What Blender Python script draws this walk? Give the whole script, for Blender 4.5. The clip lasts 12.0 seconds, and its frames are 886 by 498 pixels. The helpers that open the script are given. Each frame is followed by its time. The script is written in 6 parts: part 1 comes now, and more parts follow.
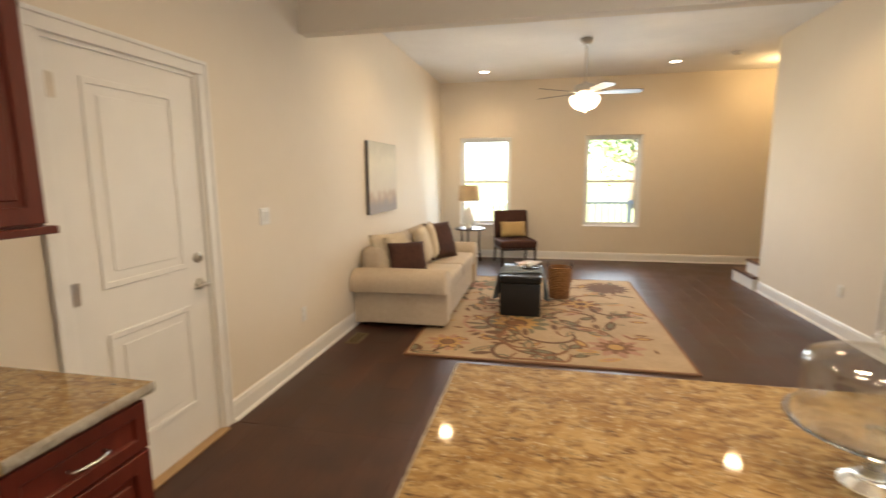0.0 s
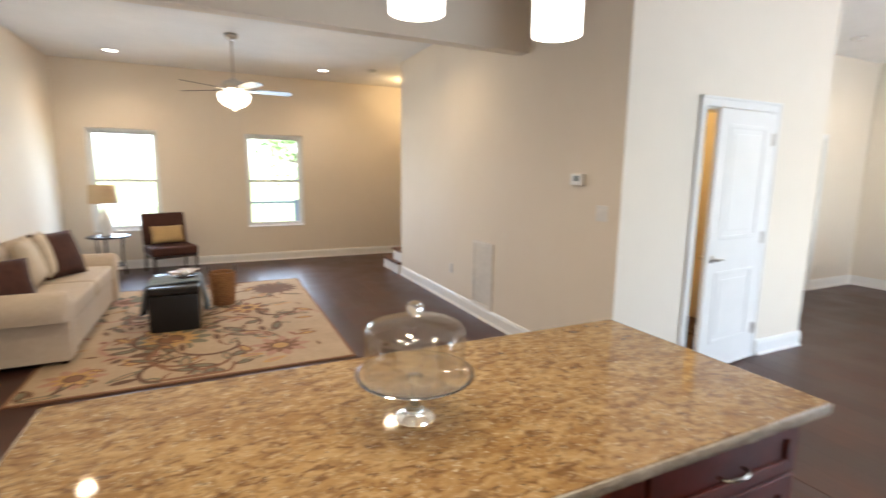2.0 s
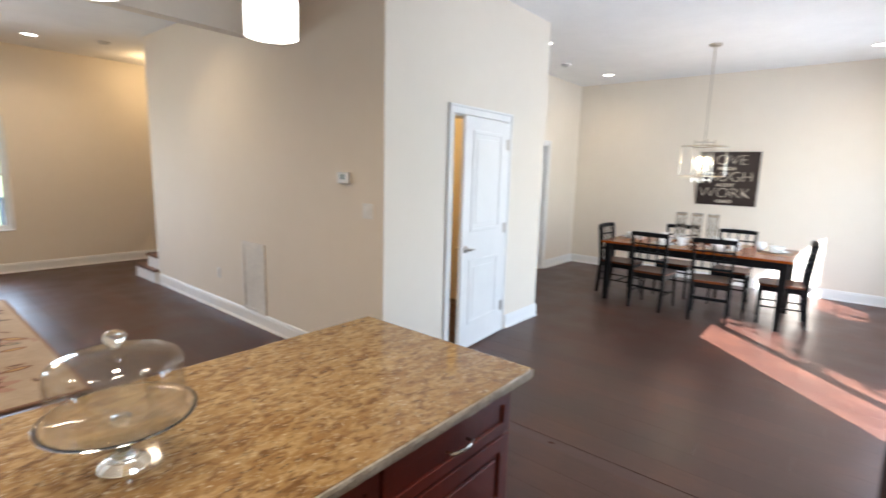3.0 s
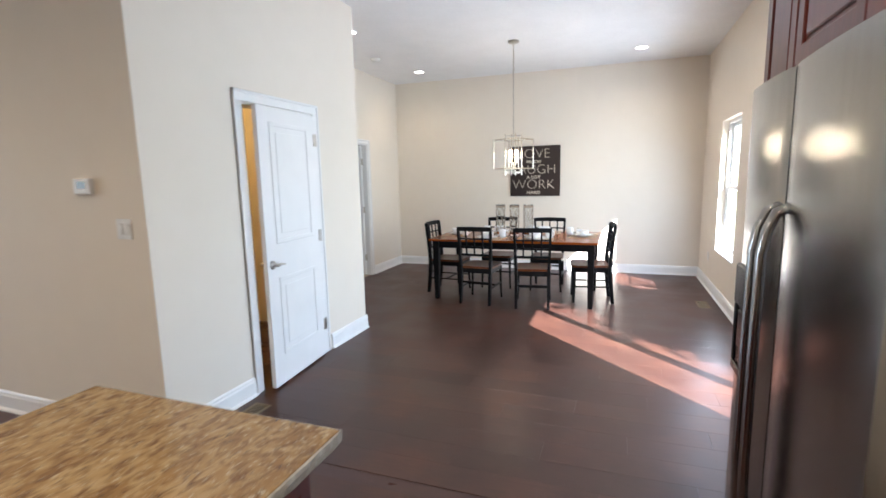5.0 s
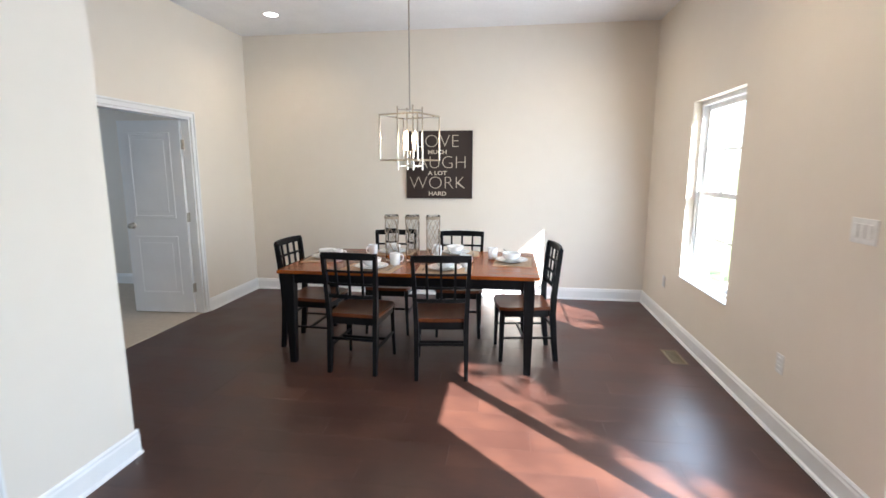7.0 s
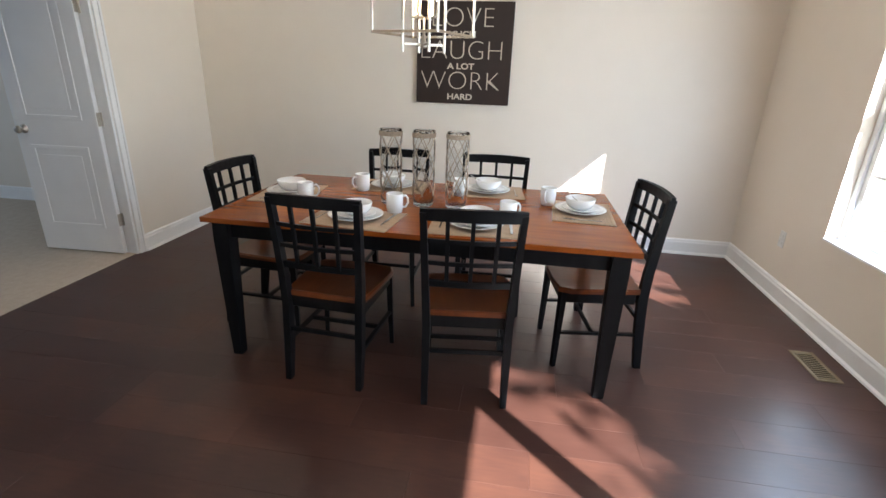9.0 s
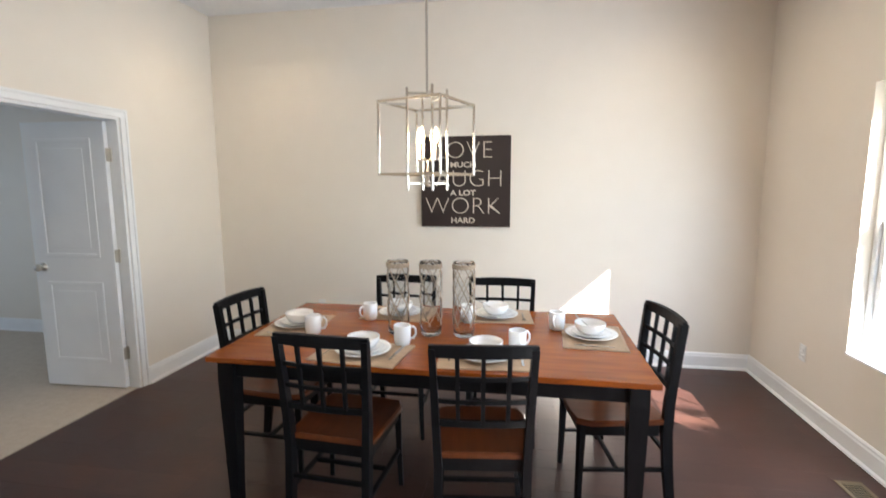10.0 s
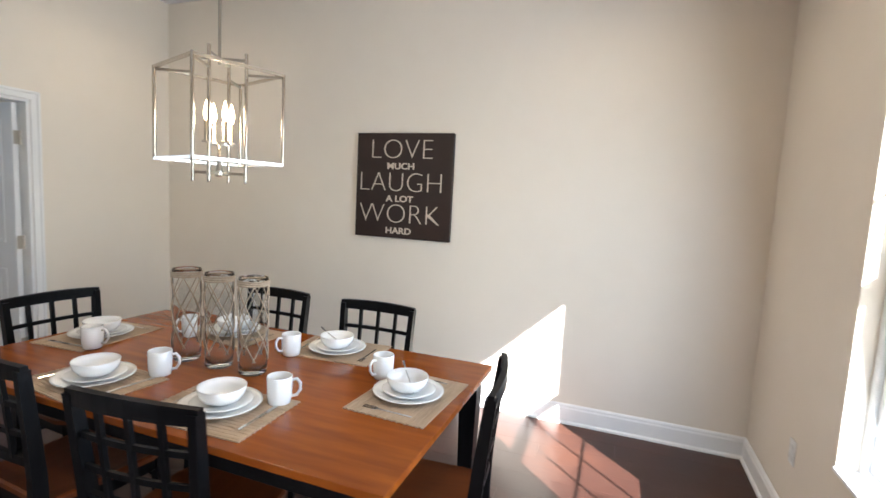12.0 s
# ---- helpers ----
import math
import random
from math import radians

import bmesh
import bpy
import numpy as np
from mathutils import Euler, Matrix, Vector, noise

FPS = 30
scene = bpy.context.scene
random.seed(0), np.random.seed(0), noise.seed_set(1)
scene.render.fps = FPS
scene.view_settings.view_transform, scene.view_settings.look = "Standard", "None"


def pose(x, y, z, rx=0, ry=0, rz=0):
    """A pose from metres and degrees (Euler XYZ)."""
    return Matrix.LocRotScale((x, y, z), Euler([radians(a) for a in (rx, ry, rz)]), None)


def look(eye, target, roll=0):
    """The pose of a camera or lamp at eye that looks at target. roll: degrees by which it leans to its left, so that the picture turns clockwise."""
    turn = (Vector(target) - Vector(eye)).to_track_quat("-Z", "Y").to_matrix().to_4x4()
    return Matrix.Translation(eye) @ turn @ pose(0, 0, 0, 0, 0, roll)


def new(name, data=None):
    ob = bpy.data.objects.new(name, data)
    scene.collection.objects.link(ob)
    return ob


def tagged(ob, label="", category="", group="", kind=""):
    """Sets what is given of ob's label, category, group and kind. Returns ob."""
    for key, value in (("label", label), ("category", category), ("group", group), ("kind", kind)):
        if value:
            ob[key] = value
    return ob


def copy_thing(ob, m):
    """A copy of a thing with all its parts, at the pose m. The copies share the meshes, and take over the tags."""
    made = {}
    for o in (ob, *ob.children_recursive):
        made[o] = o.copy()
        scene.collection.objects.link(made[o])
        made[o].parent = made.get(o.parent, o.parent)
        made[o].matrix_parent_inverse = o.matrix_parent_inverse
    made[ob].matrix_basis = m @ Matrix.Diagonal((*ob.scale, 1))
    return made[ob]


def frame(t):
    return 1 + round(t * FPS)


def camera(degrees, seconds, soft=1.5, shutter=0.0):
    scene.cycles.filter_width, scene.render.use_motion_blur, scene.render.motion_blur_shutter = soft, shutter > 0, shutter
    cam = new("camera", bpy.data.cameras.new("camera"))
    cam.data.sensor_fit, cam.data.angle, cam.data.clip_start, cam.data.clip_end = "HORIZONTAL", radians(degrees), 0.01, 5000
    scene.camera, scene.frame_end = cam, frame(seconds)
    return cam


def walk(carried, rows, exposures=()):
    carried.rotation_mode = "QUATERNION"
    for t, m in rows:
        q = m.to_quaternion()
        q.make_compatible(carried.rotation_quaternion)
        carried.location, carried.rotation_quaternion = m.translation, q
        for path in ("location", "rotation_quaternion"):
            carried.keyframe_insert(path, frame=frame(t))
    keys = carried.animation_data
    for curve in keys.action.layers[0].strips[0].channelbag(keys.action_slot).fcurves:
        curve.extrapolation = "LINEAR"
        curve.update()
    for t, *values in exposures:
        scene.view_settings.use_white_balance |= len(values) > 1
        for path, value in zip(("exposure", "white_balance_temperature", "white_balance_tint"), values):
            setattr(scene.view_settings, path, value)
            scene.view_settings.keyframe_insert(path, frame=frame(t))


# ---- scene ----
cam = camera(85.6, 12.0, shutter=0.5)
PATH = [
    (0, (-0.32, -0.076, 1.527), (-0.73, 1.857, 1.218), -0.4),
    (0.5, (-0.207, -0.126, 1.545), (-0.262, 1.848, 1.224), -0.1),
    (1, (-0.223, -0.103, 1.549), (0.024, 1.858, 1.24), 0.2),
    (1.5, (-0.179, -0.131, 1.555), (0.281, 1.789, 1.235), 0.2),
    (2, (-0.119, -0.163, 1.556), (0.724, 1.623, 1.243), 0.7),
    (2.5, (-0.059, -0.22, 1.566), (1.166, 1.329, 1.253), 1.3),
    (3, (0.015, -0.243, 1.594), (1.533, 1.02, 1.272), 1.6),
    (3.5, (0.024, -0.286, 1.602), (1.738, 0.696, 1.287), 2.1),
    (3.7, (0.033, -0.275, 1.599), (1.787, 0.637, 1.298), 2.8),
    (5.3, (0.722, -0.028, 1.521), (2.606, 0.553, 1.185), -2.0),
    (5.5, (0.89, 0.021, 1.529), (2.796, 0.485, 1.143), -0.8),
    (6, (1.44, 0.073, 1.533), (3.394, 0.386, 1.24), 0.6),
    (6.5, (2.024, 0.225, 1.509), (3.961, 0.59, 1.171), 0.8),
    (7, (2.587, 0.323, 1.543), (4.542, 0.591, 1.215), -0.0),
    (7.2, (2.818, 0.363, 1.546), (4.769, 0.668, 1.231), -0.4),
    (8.8, (4.018, 0.623, 1.449), (5.957, 0.906, 1.046), 0.5),
    (9, (4.051, 0.636, 1.449), (5.907, 0.913, 0.756), 2.0),
    (9.5, (4.083, 0.639, 1.508), (6.027, 0.915, 1.124), 1.0),
    (10, (4.08, 0.645, 1.555), (6.036, 0.974, 1.297), -0.2),
    (10.5, (4.193, 0.447, 1.575), (6.14, 0.898, 1.511), -2.0),
    (11, (4.398, 0.097, 1.591), (6.300, 0.675, 1.355), -0.0),
    (11.5, (4.736, -0.142, 1.591), (6.658, 0.342, 1.330), 2.2),
    (12, (5.003, -0.405, 1.513), (6.873, 0.276, 1.308), 3.0),
]
EXPOSURES = [(0.0, 3.80, 6950, 10), (1.0, 3.83, 6300, 10), (2.0, 3.81, 5900, 10), (3.5, 3.66, 5600, 10), (5.5, 3.62, 5550, 10), (7.0, 3.58, 5650, 10), (8.0, 3.50, 5700, 10), (9.0, 3.29, 5700, 10), (9.5, 3.60, 5750, 10), (10.5, 3.52, 5800, 10), (11.0, 3.35, 5800, 10), (12.0, 3.28, 5800, 10)]
walk(cam, [(t, look(eye, target, roll)) for t, eye, target, roll in PATH], exposures=EXPOSURES)
# ---------- world, sun, sky ----------
SUN_DIR = Vector((1.02, 1.0, -0.93)).normalized()          # the way the sunlight travels
world = bpy.data.worlds.new("daylight")
scene.world = world
world.use_nodes = True
wn = world.node_tree.nodes
sky = wn.new("ShaderNodeTexSky")
sky.sky_type, sky.sun_disc = "NISHITA", False
sky.sun_elevation = math.asin(-SUN_DIR.z)
sky.sun_rotation = math.atan2(-SUN_DIR.x, -SUN_DIR.y)
wn["Background"].inputs["Strength"].default_value = 0.08
world.node_tree.links.new(sky.outputs["Color"], wn["Background"].inputs["Color"])

sun_data = bpy.data.lights.new("sun", "SUN")
sun_data.energy, sun_data.angle, sun_data.color = 5.0, radians(0.5), (1.0, 0.93, 0.84)
sun = new("sun", sun_data)
sun.matrix_world = look((0, 0, 12), Vector((0, 0, 12)) + SUN_DIR)

WARM = (1.0, 0.77, 0.5)
POWER = 0.47                                             # lamps against the sun
AMBER = (1.0, 0.70, 0.40)                                # the living room's warmer bulbs


def area_lamp(name, eye, target, sx, sy, watts, colour, spread=180):
    d = bpy.data.lights.new(name, "AREA")
    d.spread = radians(spread)
    d.shape, d.size, d.size_y, d.energy, d.color = "RECTANGLE", sx, sy, watts * POWER, colour
    o = new(name, d)
    o.matrix_world = look(eye, target)
    return o


def spot_lamp(name, place, watts, colour=WARM, cone=150, radius=0.06):
    d = bpy.data.lights.new(name, "SPOT")
    d.energy, d.color, d.spot_size, d.spot_blend, d.shadow_soft_size = watts * POWER, colour, radians(cone), 0.9, radius
    o = new(name, d)
    o.location = place
    return o


def point_lamp(name, place, watts, colour=WARM, radius=0.05):
    d = bpy.data.lights.new(name, "POINT")
    d.energy, d.color, d.shadow_soft_size = watts * POWER, colour, radius
    o = new(name, d)
    o.location = place
    return o


CEIL = 3.137
DAY = (0.76, 0.88, 1.0)
# area lamps that stand in for the sky's light in the window openings
area_lamp("daylight_living_a", (-1.38, 8.66, 1.38), (-1.38, 4, 0.9), 0.84, 1.5, 3.6, DAY, 125)
area_lamp("daylight_living_b", (0.81, 8.66, 1.38), (0.81, 4, 0.9), 0.84, 1.5, 5.0, DAY, 125)
area_lamp("daylight_dining", (6.69, -1.23, 1.34), (6.69, 3, 0.5), 0.9, 1.45, 9, DAY)
area_lamp("daylight_slider", (3.86, -1.22, 1.0), (3.86, 3, -0.05), 1.4, 1.8, 10, DAY)
# added lamp for an unseen bedroom window; the wall has no opening there
area_lamp("daylight_bedroom", (6.6, 7.1, 1.5), (6.6, 4, 0.8), 1.4, 1.3, 4.5, DAY)

# the four at x < 2, y < 3 are unseen, added to brighten the kitchen
CANS = [(-1.31, 7.89), (1.51, 7.82), (5.42, 2.74), (7.61, 2.82), (7.52, -0.34), (5.36, -0.4), (-0.75, 2.1), (0.62, 2.1), (-0.75, -0.1), (1.2, -0.1), (-1.32, 4.71), (1.55, 4.72)]
for cx, cy in CANS:
    spot_lamp("can_light_lamp", (cx, cy, CEIL - 0.03), (((8.0 if cx < 6 else 4.8) if cy < 0 else 4.4) if cx > 3 else 11.5) if cy < 4 else 7, WARM if cy < 4 else AMBER)
PENDANTS, PENDANT_Y, PENDANT_Z = (-0.06, 0.31, 0.70), 0.90, 1.91
for px in PENDANTS:
    area_lamp("pendant_lamp", (px, PENDANT_Y, PENDANT_Z - 0.004), (px, PENDANT_Y, 0), 0.10, 0.10, 0.3, WARM)
point_lamp("fan_lamp", (0.135, 6.286, 2.22), 4.2, AMBER, radius=0.1)
point_lamp("chandelier_lamp", (6.53, 1.136, 1.80), 3.4)
point_lamp("closet_lamp", (3.5, 3.1, 2.5), 4, (1.0, 0.62, 0.2))
point_lamp("stair_hall_lamp", (3.0, 7.9, 2.9), 2.6, (1.0, 0.66, 0.3))

# ---------- materials ----------


def mat(name, colour, rough=0.6, metal=0.0, second=None, scale=20.0, amount=0.5, bump=0.0, bump_scale=None, stretch=(1, 1, 1),
        coat=0.0, emit=0.0, rough_var=0.0, glass=0.0, spec=0.5, ior=1.45):
    """A surface with two scales of colour variation, fine relief and uneven gloss."""
    m = bpy.data.materials.new(name)
    m.use_nodes = True
    t, n = m.node_tree, m.node_tree.nodes
    b = n["Principled BSDF"]
    b.inputs["Roughness"].default_value = rough
    b.inputs["Metallic"].default_value = metal
    b.inputs["Coat Weight"].default_value = coat
    b.inputs["Coat Roughness"].default_value = 0.12
    b.inputs["Transmission Weight"].default_value = glass
    b.inputs["IOR"].default_value = ior
    b.inputs["Specular IOR Level"].default_value = spec
    c1 = (*colour, 1)
    c2 = (*(second or [c * 0.86 for c in colour]), 1)
    co = n.new("ShaderNodeTexCoord")
    mp = n.new("ShaderNodeMapping")
    mp.inputs["Scale"].default_value = stretch
    t.links.new(co.outputs["Object"], mp.inputs["Vector"])
    a = n.new("ShaderNodeTexNoise")
    a.inputs["Scale"].default_value, a.inputs["Detail"].default_value = scale, 6
    t.links.new(mp.outputs["Vector"], a.inputs["Vector"])
    g = n.new("ShaderNodeTexNoise")
    g.inputs["Scale"].default_value, g.inputs["Detail"].default_value = scale * 0.13, 3
    t.links.new(mp.outputs["Vector"], g.inputs["Vector"])
    mean = n.new("ShaderNodeMath")
    mean.operation = "ADD"
    t.links.new(a.outputs["Fac"], mean.inputs[0])
    t.links.new(g.outputs["Fac"], mean.inputs[1])
    span = n.new("ShaderNodeMapRange")
    span.inputs["From Min"].default_value, span.inputs["From Max"].default_value = 1.0 - amount * 0.5, 1.0 + amount * 0.5
    t.links.new(mean.outputs[0], span.inputs["Value"])
    mix = n.new("ShaderNodeMix")
    mix.data_type = "RGBA"
    mix.inputs[6].default_value, mix.inputs[7].default_value = c1, c2
    t.links.new(span.outputs["Result"], mix.inputs[0])
    t.links.new(mix.outputs[2], b.inputs["Base Color"])
    if emit:
        b.inputs["Emission Color"].default_value = c1
        b.inputs["Emission Strength"].default_value = emit
    if rough_var:
        rr = n.new("ShaderNodeMapRange")
        rr.inputs["From Min"].default_value, rr.inputs["From Max"].default_value = 0.3, 0.7
        rr.inputs["To Min"].default_value, rr.inputs["To Max"].default_value = max(0.02, rough - rough_var), rough + rough_var
        t.links.new(g.outputs["Fac"], rr.inputs["Value"])
        t.links.new(rr.outputs["Result"], b.inputs["Roughness"])
    if bump:
        bn = n.new("ShaderNodeTexNoise")
        bn.inputs["Scale"].default_value, bn.inputs["Detail"].default_value = bump_scale or scale * 3, 4
        t.links.new(mp.outputs["Vector"], bn.inputs["Vector"])
        bp = n.new("ShaderNodeBump")
        bp.inputs["Strength"].default_value, bp.inputs["Distance"].default_value = bump, 0.004
        t.links.new(bn.outputs["Fac"], bp.inputs["Height"])
        t.links.new(bp.outputs["Normal"], b.inputs["Normal"])
    return m


def thin_glass(name, tint=(0.97, 0.98, 0.98), gloss=0.08):
    """A window pane: clear, with a weak mirror that grows towards grazing."""
    m = bpy.data.materials.new(name)
    m.use_nodes = True
    t, n = m.node_tree, m.node_tree.nodes
    n.remove(n["Principled BSDF"])
    tr, gl, lw, mx = (n.new("ShaderNodeBsdfTransparent"), n.new("ShaderNodeBsdfGlossy"), n.new("ShaderNodeLayerWeight"), n.new("ShaderNodeMixShader"))
    tr.inputs["Color"].default_value = (*tint, 1)
    gl.inputs["Roughness"].default_value = 0.02
    lw.inputs["Blend"].default_value = 0.5
    pw = n.new("ShaderNodeMath")
    pw.operation = "POWER"
    pw.inputs[1].default_value = 5.0
    t.links.new(lw.outputs["Facing"], pw.inputs[0])
    ma = n.new("ShaderNodeMath")
    ma.operation = "MULTIPLY_ADD"
    ma.inputs[1].default_value, ma.inputs[2].default_value = 0.6, gloss * 0.4
    t.links.new(pw.outputs[0], ma.inputs[0])
    t.links.new(ma.outputs[0], mx.inputs[0])
    t.links.new(tr.outputs[0], mx.inputs[1])
    t.links.new(gl.outputs[0], mx.inputs[2])
    t.links.new(mx.outputs[0], n["Material Output"].inputs["Surface"])
    return m


def glow(name, colour, strength):
    m = bpy.data.materials.new(name)
    m.use_nodes = True
    t, n = m.node_tree, m.node_tree.nodes
    n.remove(n["Principled BSDF"])
    e = n.new("ShaderNodeEmission")
    e.inputs["Color"].default_value, e.inputs["Strength"].default_value = (*colour, 1), strength
    t.links.new(e.outputs[0], n["Material Output"].inputs["Surface"])
    return m


WALL = mat("wall_paint", (0.76, 0.69, 0.59), 0.75, second=(0.745, 0.673, 0.572), scale=6, bump=0.08, bump_scale=220, rough_var=0.06)
# the cool tone is the window's bluish daylight, mixed into the paint colour
WALL_BED = mat("bedroom_wall_daylit_paint", (0.6, 0.61, 0.64), 0.8, scale=6, bump=0.06, bump_scale=220)
CEILING = mat("ceiling_paint", (0.80, 0.79, 0.78), 0.9, second=(0.76, 0.75, 0.74), scale=30, bump=0.3, bump_scale=90)
TRIM = mat("white_trim_paint", (0.82, 0.81, 0.79), 0.35, second=(0.78, 0.77, 0.75), scale=8, bump=0.03, bump_scale=150)
DOORPAINT = mat("white_door_paint", (0.81, 0.80, 0.78), 0.4, second=(0.77, 0.76, 0.74), scale=5, bump=0.04, bump_scale=180)
FLOOR = mat("dark_plank_floor", (0.068, 0.027, 0.02), 0.3, second=(0.04, 0.016, 0.013), scale=14, amount=1.1, stretch=(5, 0.8, 1), bump=0.06, bump_scale=50, rough_var=0.06)
CARPET = mat("beige_carpet", (0.55, 0.47, 0.37), 0.95, second=(0.44, 0.37, 0.29), scale=140, amount=0.8, bump=0.6, bump_scale=260)
CHERRY = mat("cherry_cabinet_wood", (0.145, 0.024, 0.014), 0.32, second=(0.08, 0.0135, 0.008), scale=7, amount=0.8, stretch=(6, 6, 0.8), bump=0.05, coat=0.25)
NICKEL = mat("brushed_nickel", (0.62, 0.58, 0.53), 0.28, 1.0, scale=60, bump=0.03)
STEEL = mat("brushed_stainless_steel", (0.40, 0.395, 0.39), 0.15, 1.0, second=(0.36, 0.355, 0.35), scale=5, stretch=(40, 40, 1), bump=0.05, bump_scale=30)
BLACKPL = mat("black_plastic", (0.012, 0.012, 0.013), 0.22, scale=30, bump=0.02)
PLASTIC = mat("white_plastic", (0.8, 0.79, 0.76), 0.4, scale=30)
PANE = thin_glass("window_pane_glass")
VINYL = mat("white_vinyl_frame", (0.84, 0.84, 0.83), 0.35, scale=12)
DARKNICK = mat("aged_nickel_bars", (0.50, 0.45, 0.38), 0.3, 1.0, scale=60, bump=0.03)
VENTMET = mat("tan_metal_register", (0.20, 0.15, 0.085), 0.5, 0.3, scale=40)

# ---------- mesh helpers ----------


def part(name, bm, material, parent=None, label="", smooth=False):
    """Links a bmesh as one mesh object, under a thing or a part when given."""
    me = bpy.data.meshes.new(name)
    bmesh.ops.recalc_face_normals(bm, faces=bm.faces)
    bm.to_mesh(me)
    bm.free()
    me.materials.append(material)
    if smooth:
        for p in me.polygons:
            p.use_smooth = True
    ob = new(name, me)
    if parent is not None:
        ob.parent = parent
    if label:
        tagged(ob, label)
    return ob


def shade(ob, angle=35):
    """Smooth faces with the sharp edges kept."""
    me = ob.data
    for p in me.polygons:
        p.use_smooth = True
    bm = bmesh.new()
    bm.from_mesh(me)
    for e in bm.edges:
        if len(e.link_faces) == 2 and e.calc_face_angle(0) > radians(angle):
            e.smooth = False
    bm.to_mesh(me)
    bm.free()
    return ob


def box(bm, x0, y0, z0, x1, y1, z1, bevel=0.0, segs=1, m=None):
    r = bmesh.ops.create_cube(bm, size=1, matrix=Matrix.Translation(((x0 + x1) / 2, (y0 + y1) / 2, (z0 + z1) / 2)) @ Matrix.Diagonal((abs(x1 - x0), abs(y1 - y0), abs(z1 - z0), 1)))
    vs = r["verts"]
    if bevel:
        es = list({e for v in vs for e in v.link_edges})
        rb = bmesh.ops.bevel(bm, geom=es, offset=bevel, segments=segs, affect="EDGES", profile=0.6)
        vs = rb["verts"]
    if m is not None:
        bmesh.ops.transform(bm, matrix=m, verts=list(set(vs)))
    return bm


def ring_frame(bm, axis, b0, z0, b1, z1, left, right, bottom, top, g0, g1, bevel=0.0):
    """A rectangular frame in one piece, from g0 to g1 across; axis 'x' or 'y' along, 'z' lying flat."""
    lo, hi = min(g0, g1), max(g0, g1)
    out = ((b0, z0), (b1, z0), (b1, z1), (b0, z1))
    inn = ((b0 + left, z0 + bottom), (b1 - right, z0 + bottom), (b1 - right, z1 - top), (b0 + left, z1 - top))

    def row(pts, g):
        return [bm.verts.new((u, g, v) if axis == "x" else ((g, u, v) if axis == "y" else (u, v, g))) for u, v in pts]

    ol, oh, il, ih = row(out, lo), row(out, hi), row(inn, lo), row(inn, hi)
    made = []
    for i in range(4):
        j = (i + 1) % 4
        for q in ((ol[i], ol[j], il[j], il[i]), (oh[i], oh[j], ih[j], ih[i]), (ol[i], ol[j], oh[j], oh[i]), (il[i], il[j], ih[j], ih[i])):
            made.append(bm.faces.new(q))
    bmesh.ops.recalc_face_normals(bm, faces=made)
    if bevel:
        long_edges = [e for e in {e for f in made for e in f.edges} if e.calc_face_angle(0) > 0.5]
        bmesh.ops.bevel(bm, geom=long_edges, offset=bevel, segments=1, affect="EDGES")
    return bm


def boxed(x0, y0, z0, x1, y1, z1, bevel=0.0, segs=1):
    return box(bmesh.new(), x0, y0, z0, x1, y1, z1, bevel, segs)


def lathe(profile, n=32, bm=None, m=None, cap=True):
    """A turned shape from (radius, height) pairs."""
    bm = bm or bmesh.new()
    rings = []
    for r, z in profile:
        rings.append([bm.verts.new((r * math.cos(2 * math.pi * k / n), r * math.sin(2 * math.pi * k / n), z)) for k in range(n)])
    for a, b in zip(rings, rings[1:]):
        for k in range(n):
            bm.faces.new((a[k], a[(k + 1) % n], b[(k + 1) % n], b[k]))
    if cap:
        bm.faces.new(rings[0][::-1])
        bm.faces.new(rings[-1])
    if m is not None:
        bmesh.ops.transform(bm, matrix=m, verts=[v for r in rings for v in r])
    return bm


def rod(bm, a, b, r, n=10):
    a, b = Vector(a), Vector(b)
    d = b - a
    bmesh.ops.create_cone(bm, cap_ends=True, segments=n, radius1=r, radius2=r, depth=d.length, matrix=Matrix.Translation((a + b) / 2) @ d.to_track_quat("Z", "Y").to_matrix().to_4x4())
    return bm


def bar(bm, a, b, w, h):
    """A square bar from a to b."""
    a, b = Vector(a), Vector(b)
    d = b - a
    bmesh.ops.create_cube(bm, size=1, matrix=Matrix.Translation((a + b) / 2) @ d.to_track_quat("Z", "Y").to_matrix().to_4x4() @ Matrix.Diagonal((w, h, d.length, 1)))
    return bm


def tube(bm, pts, r, n=8):
    """A round tube along a path."""
    pts = [Vector(p) for p in pts]
    rings = []
    up = Vector((0.13, 0.21, 0.97))
    for i, p in enumerate(pts):
        d = (pts[min(i + 1, len(pts) - 1)] - pts[max(i - 1, 0)]).normalized()
        s = d.cross(up)
        if s.length < 1e-3:
            s = d.cross(Vector((1, 0, 0)))
        s.normalize()
        u = s.cross(d)
        rr = r[i] if isinstance(r, (list, tuple)) else r
        rings.append([bm.verts.new(p + rr * (math.cos(2 * math.pi * k / n) * s + math.sin(2 * math.pi * k / n) * u)) for k in range(n)])
    for a, b in zip(rings, rings[1:]):
        for k in range(n):
            bm.faces.new((a[k], a[(k + 1) % n], b[(k + 1) % n], b[k]))
    bm.faces.new(rings[0][::-1])
    bm.faces.new(rings[-1])
    return bm


def thing(name, m, label, category, group=""):
    """An empty at a thing's base, which carries its parts."""
    ob = new(name)
    ob.empty_display_size = 0.1
    ob.matrix_world = m
    return tagged(ob, label, category, group)


def struct(name, bm, material, label="", category=""):
    return tagged(part(name, bm, material), label, category, kind="structure")


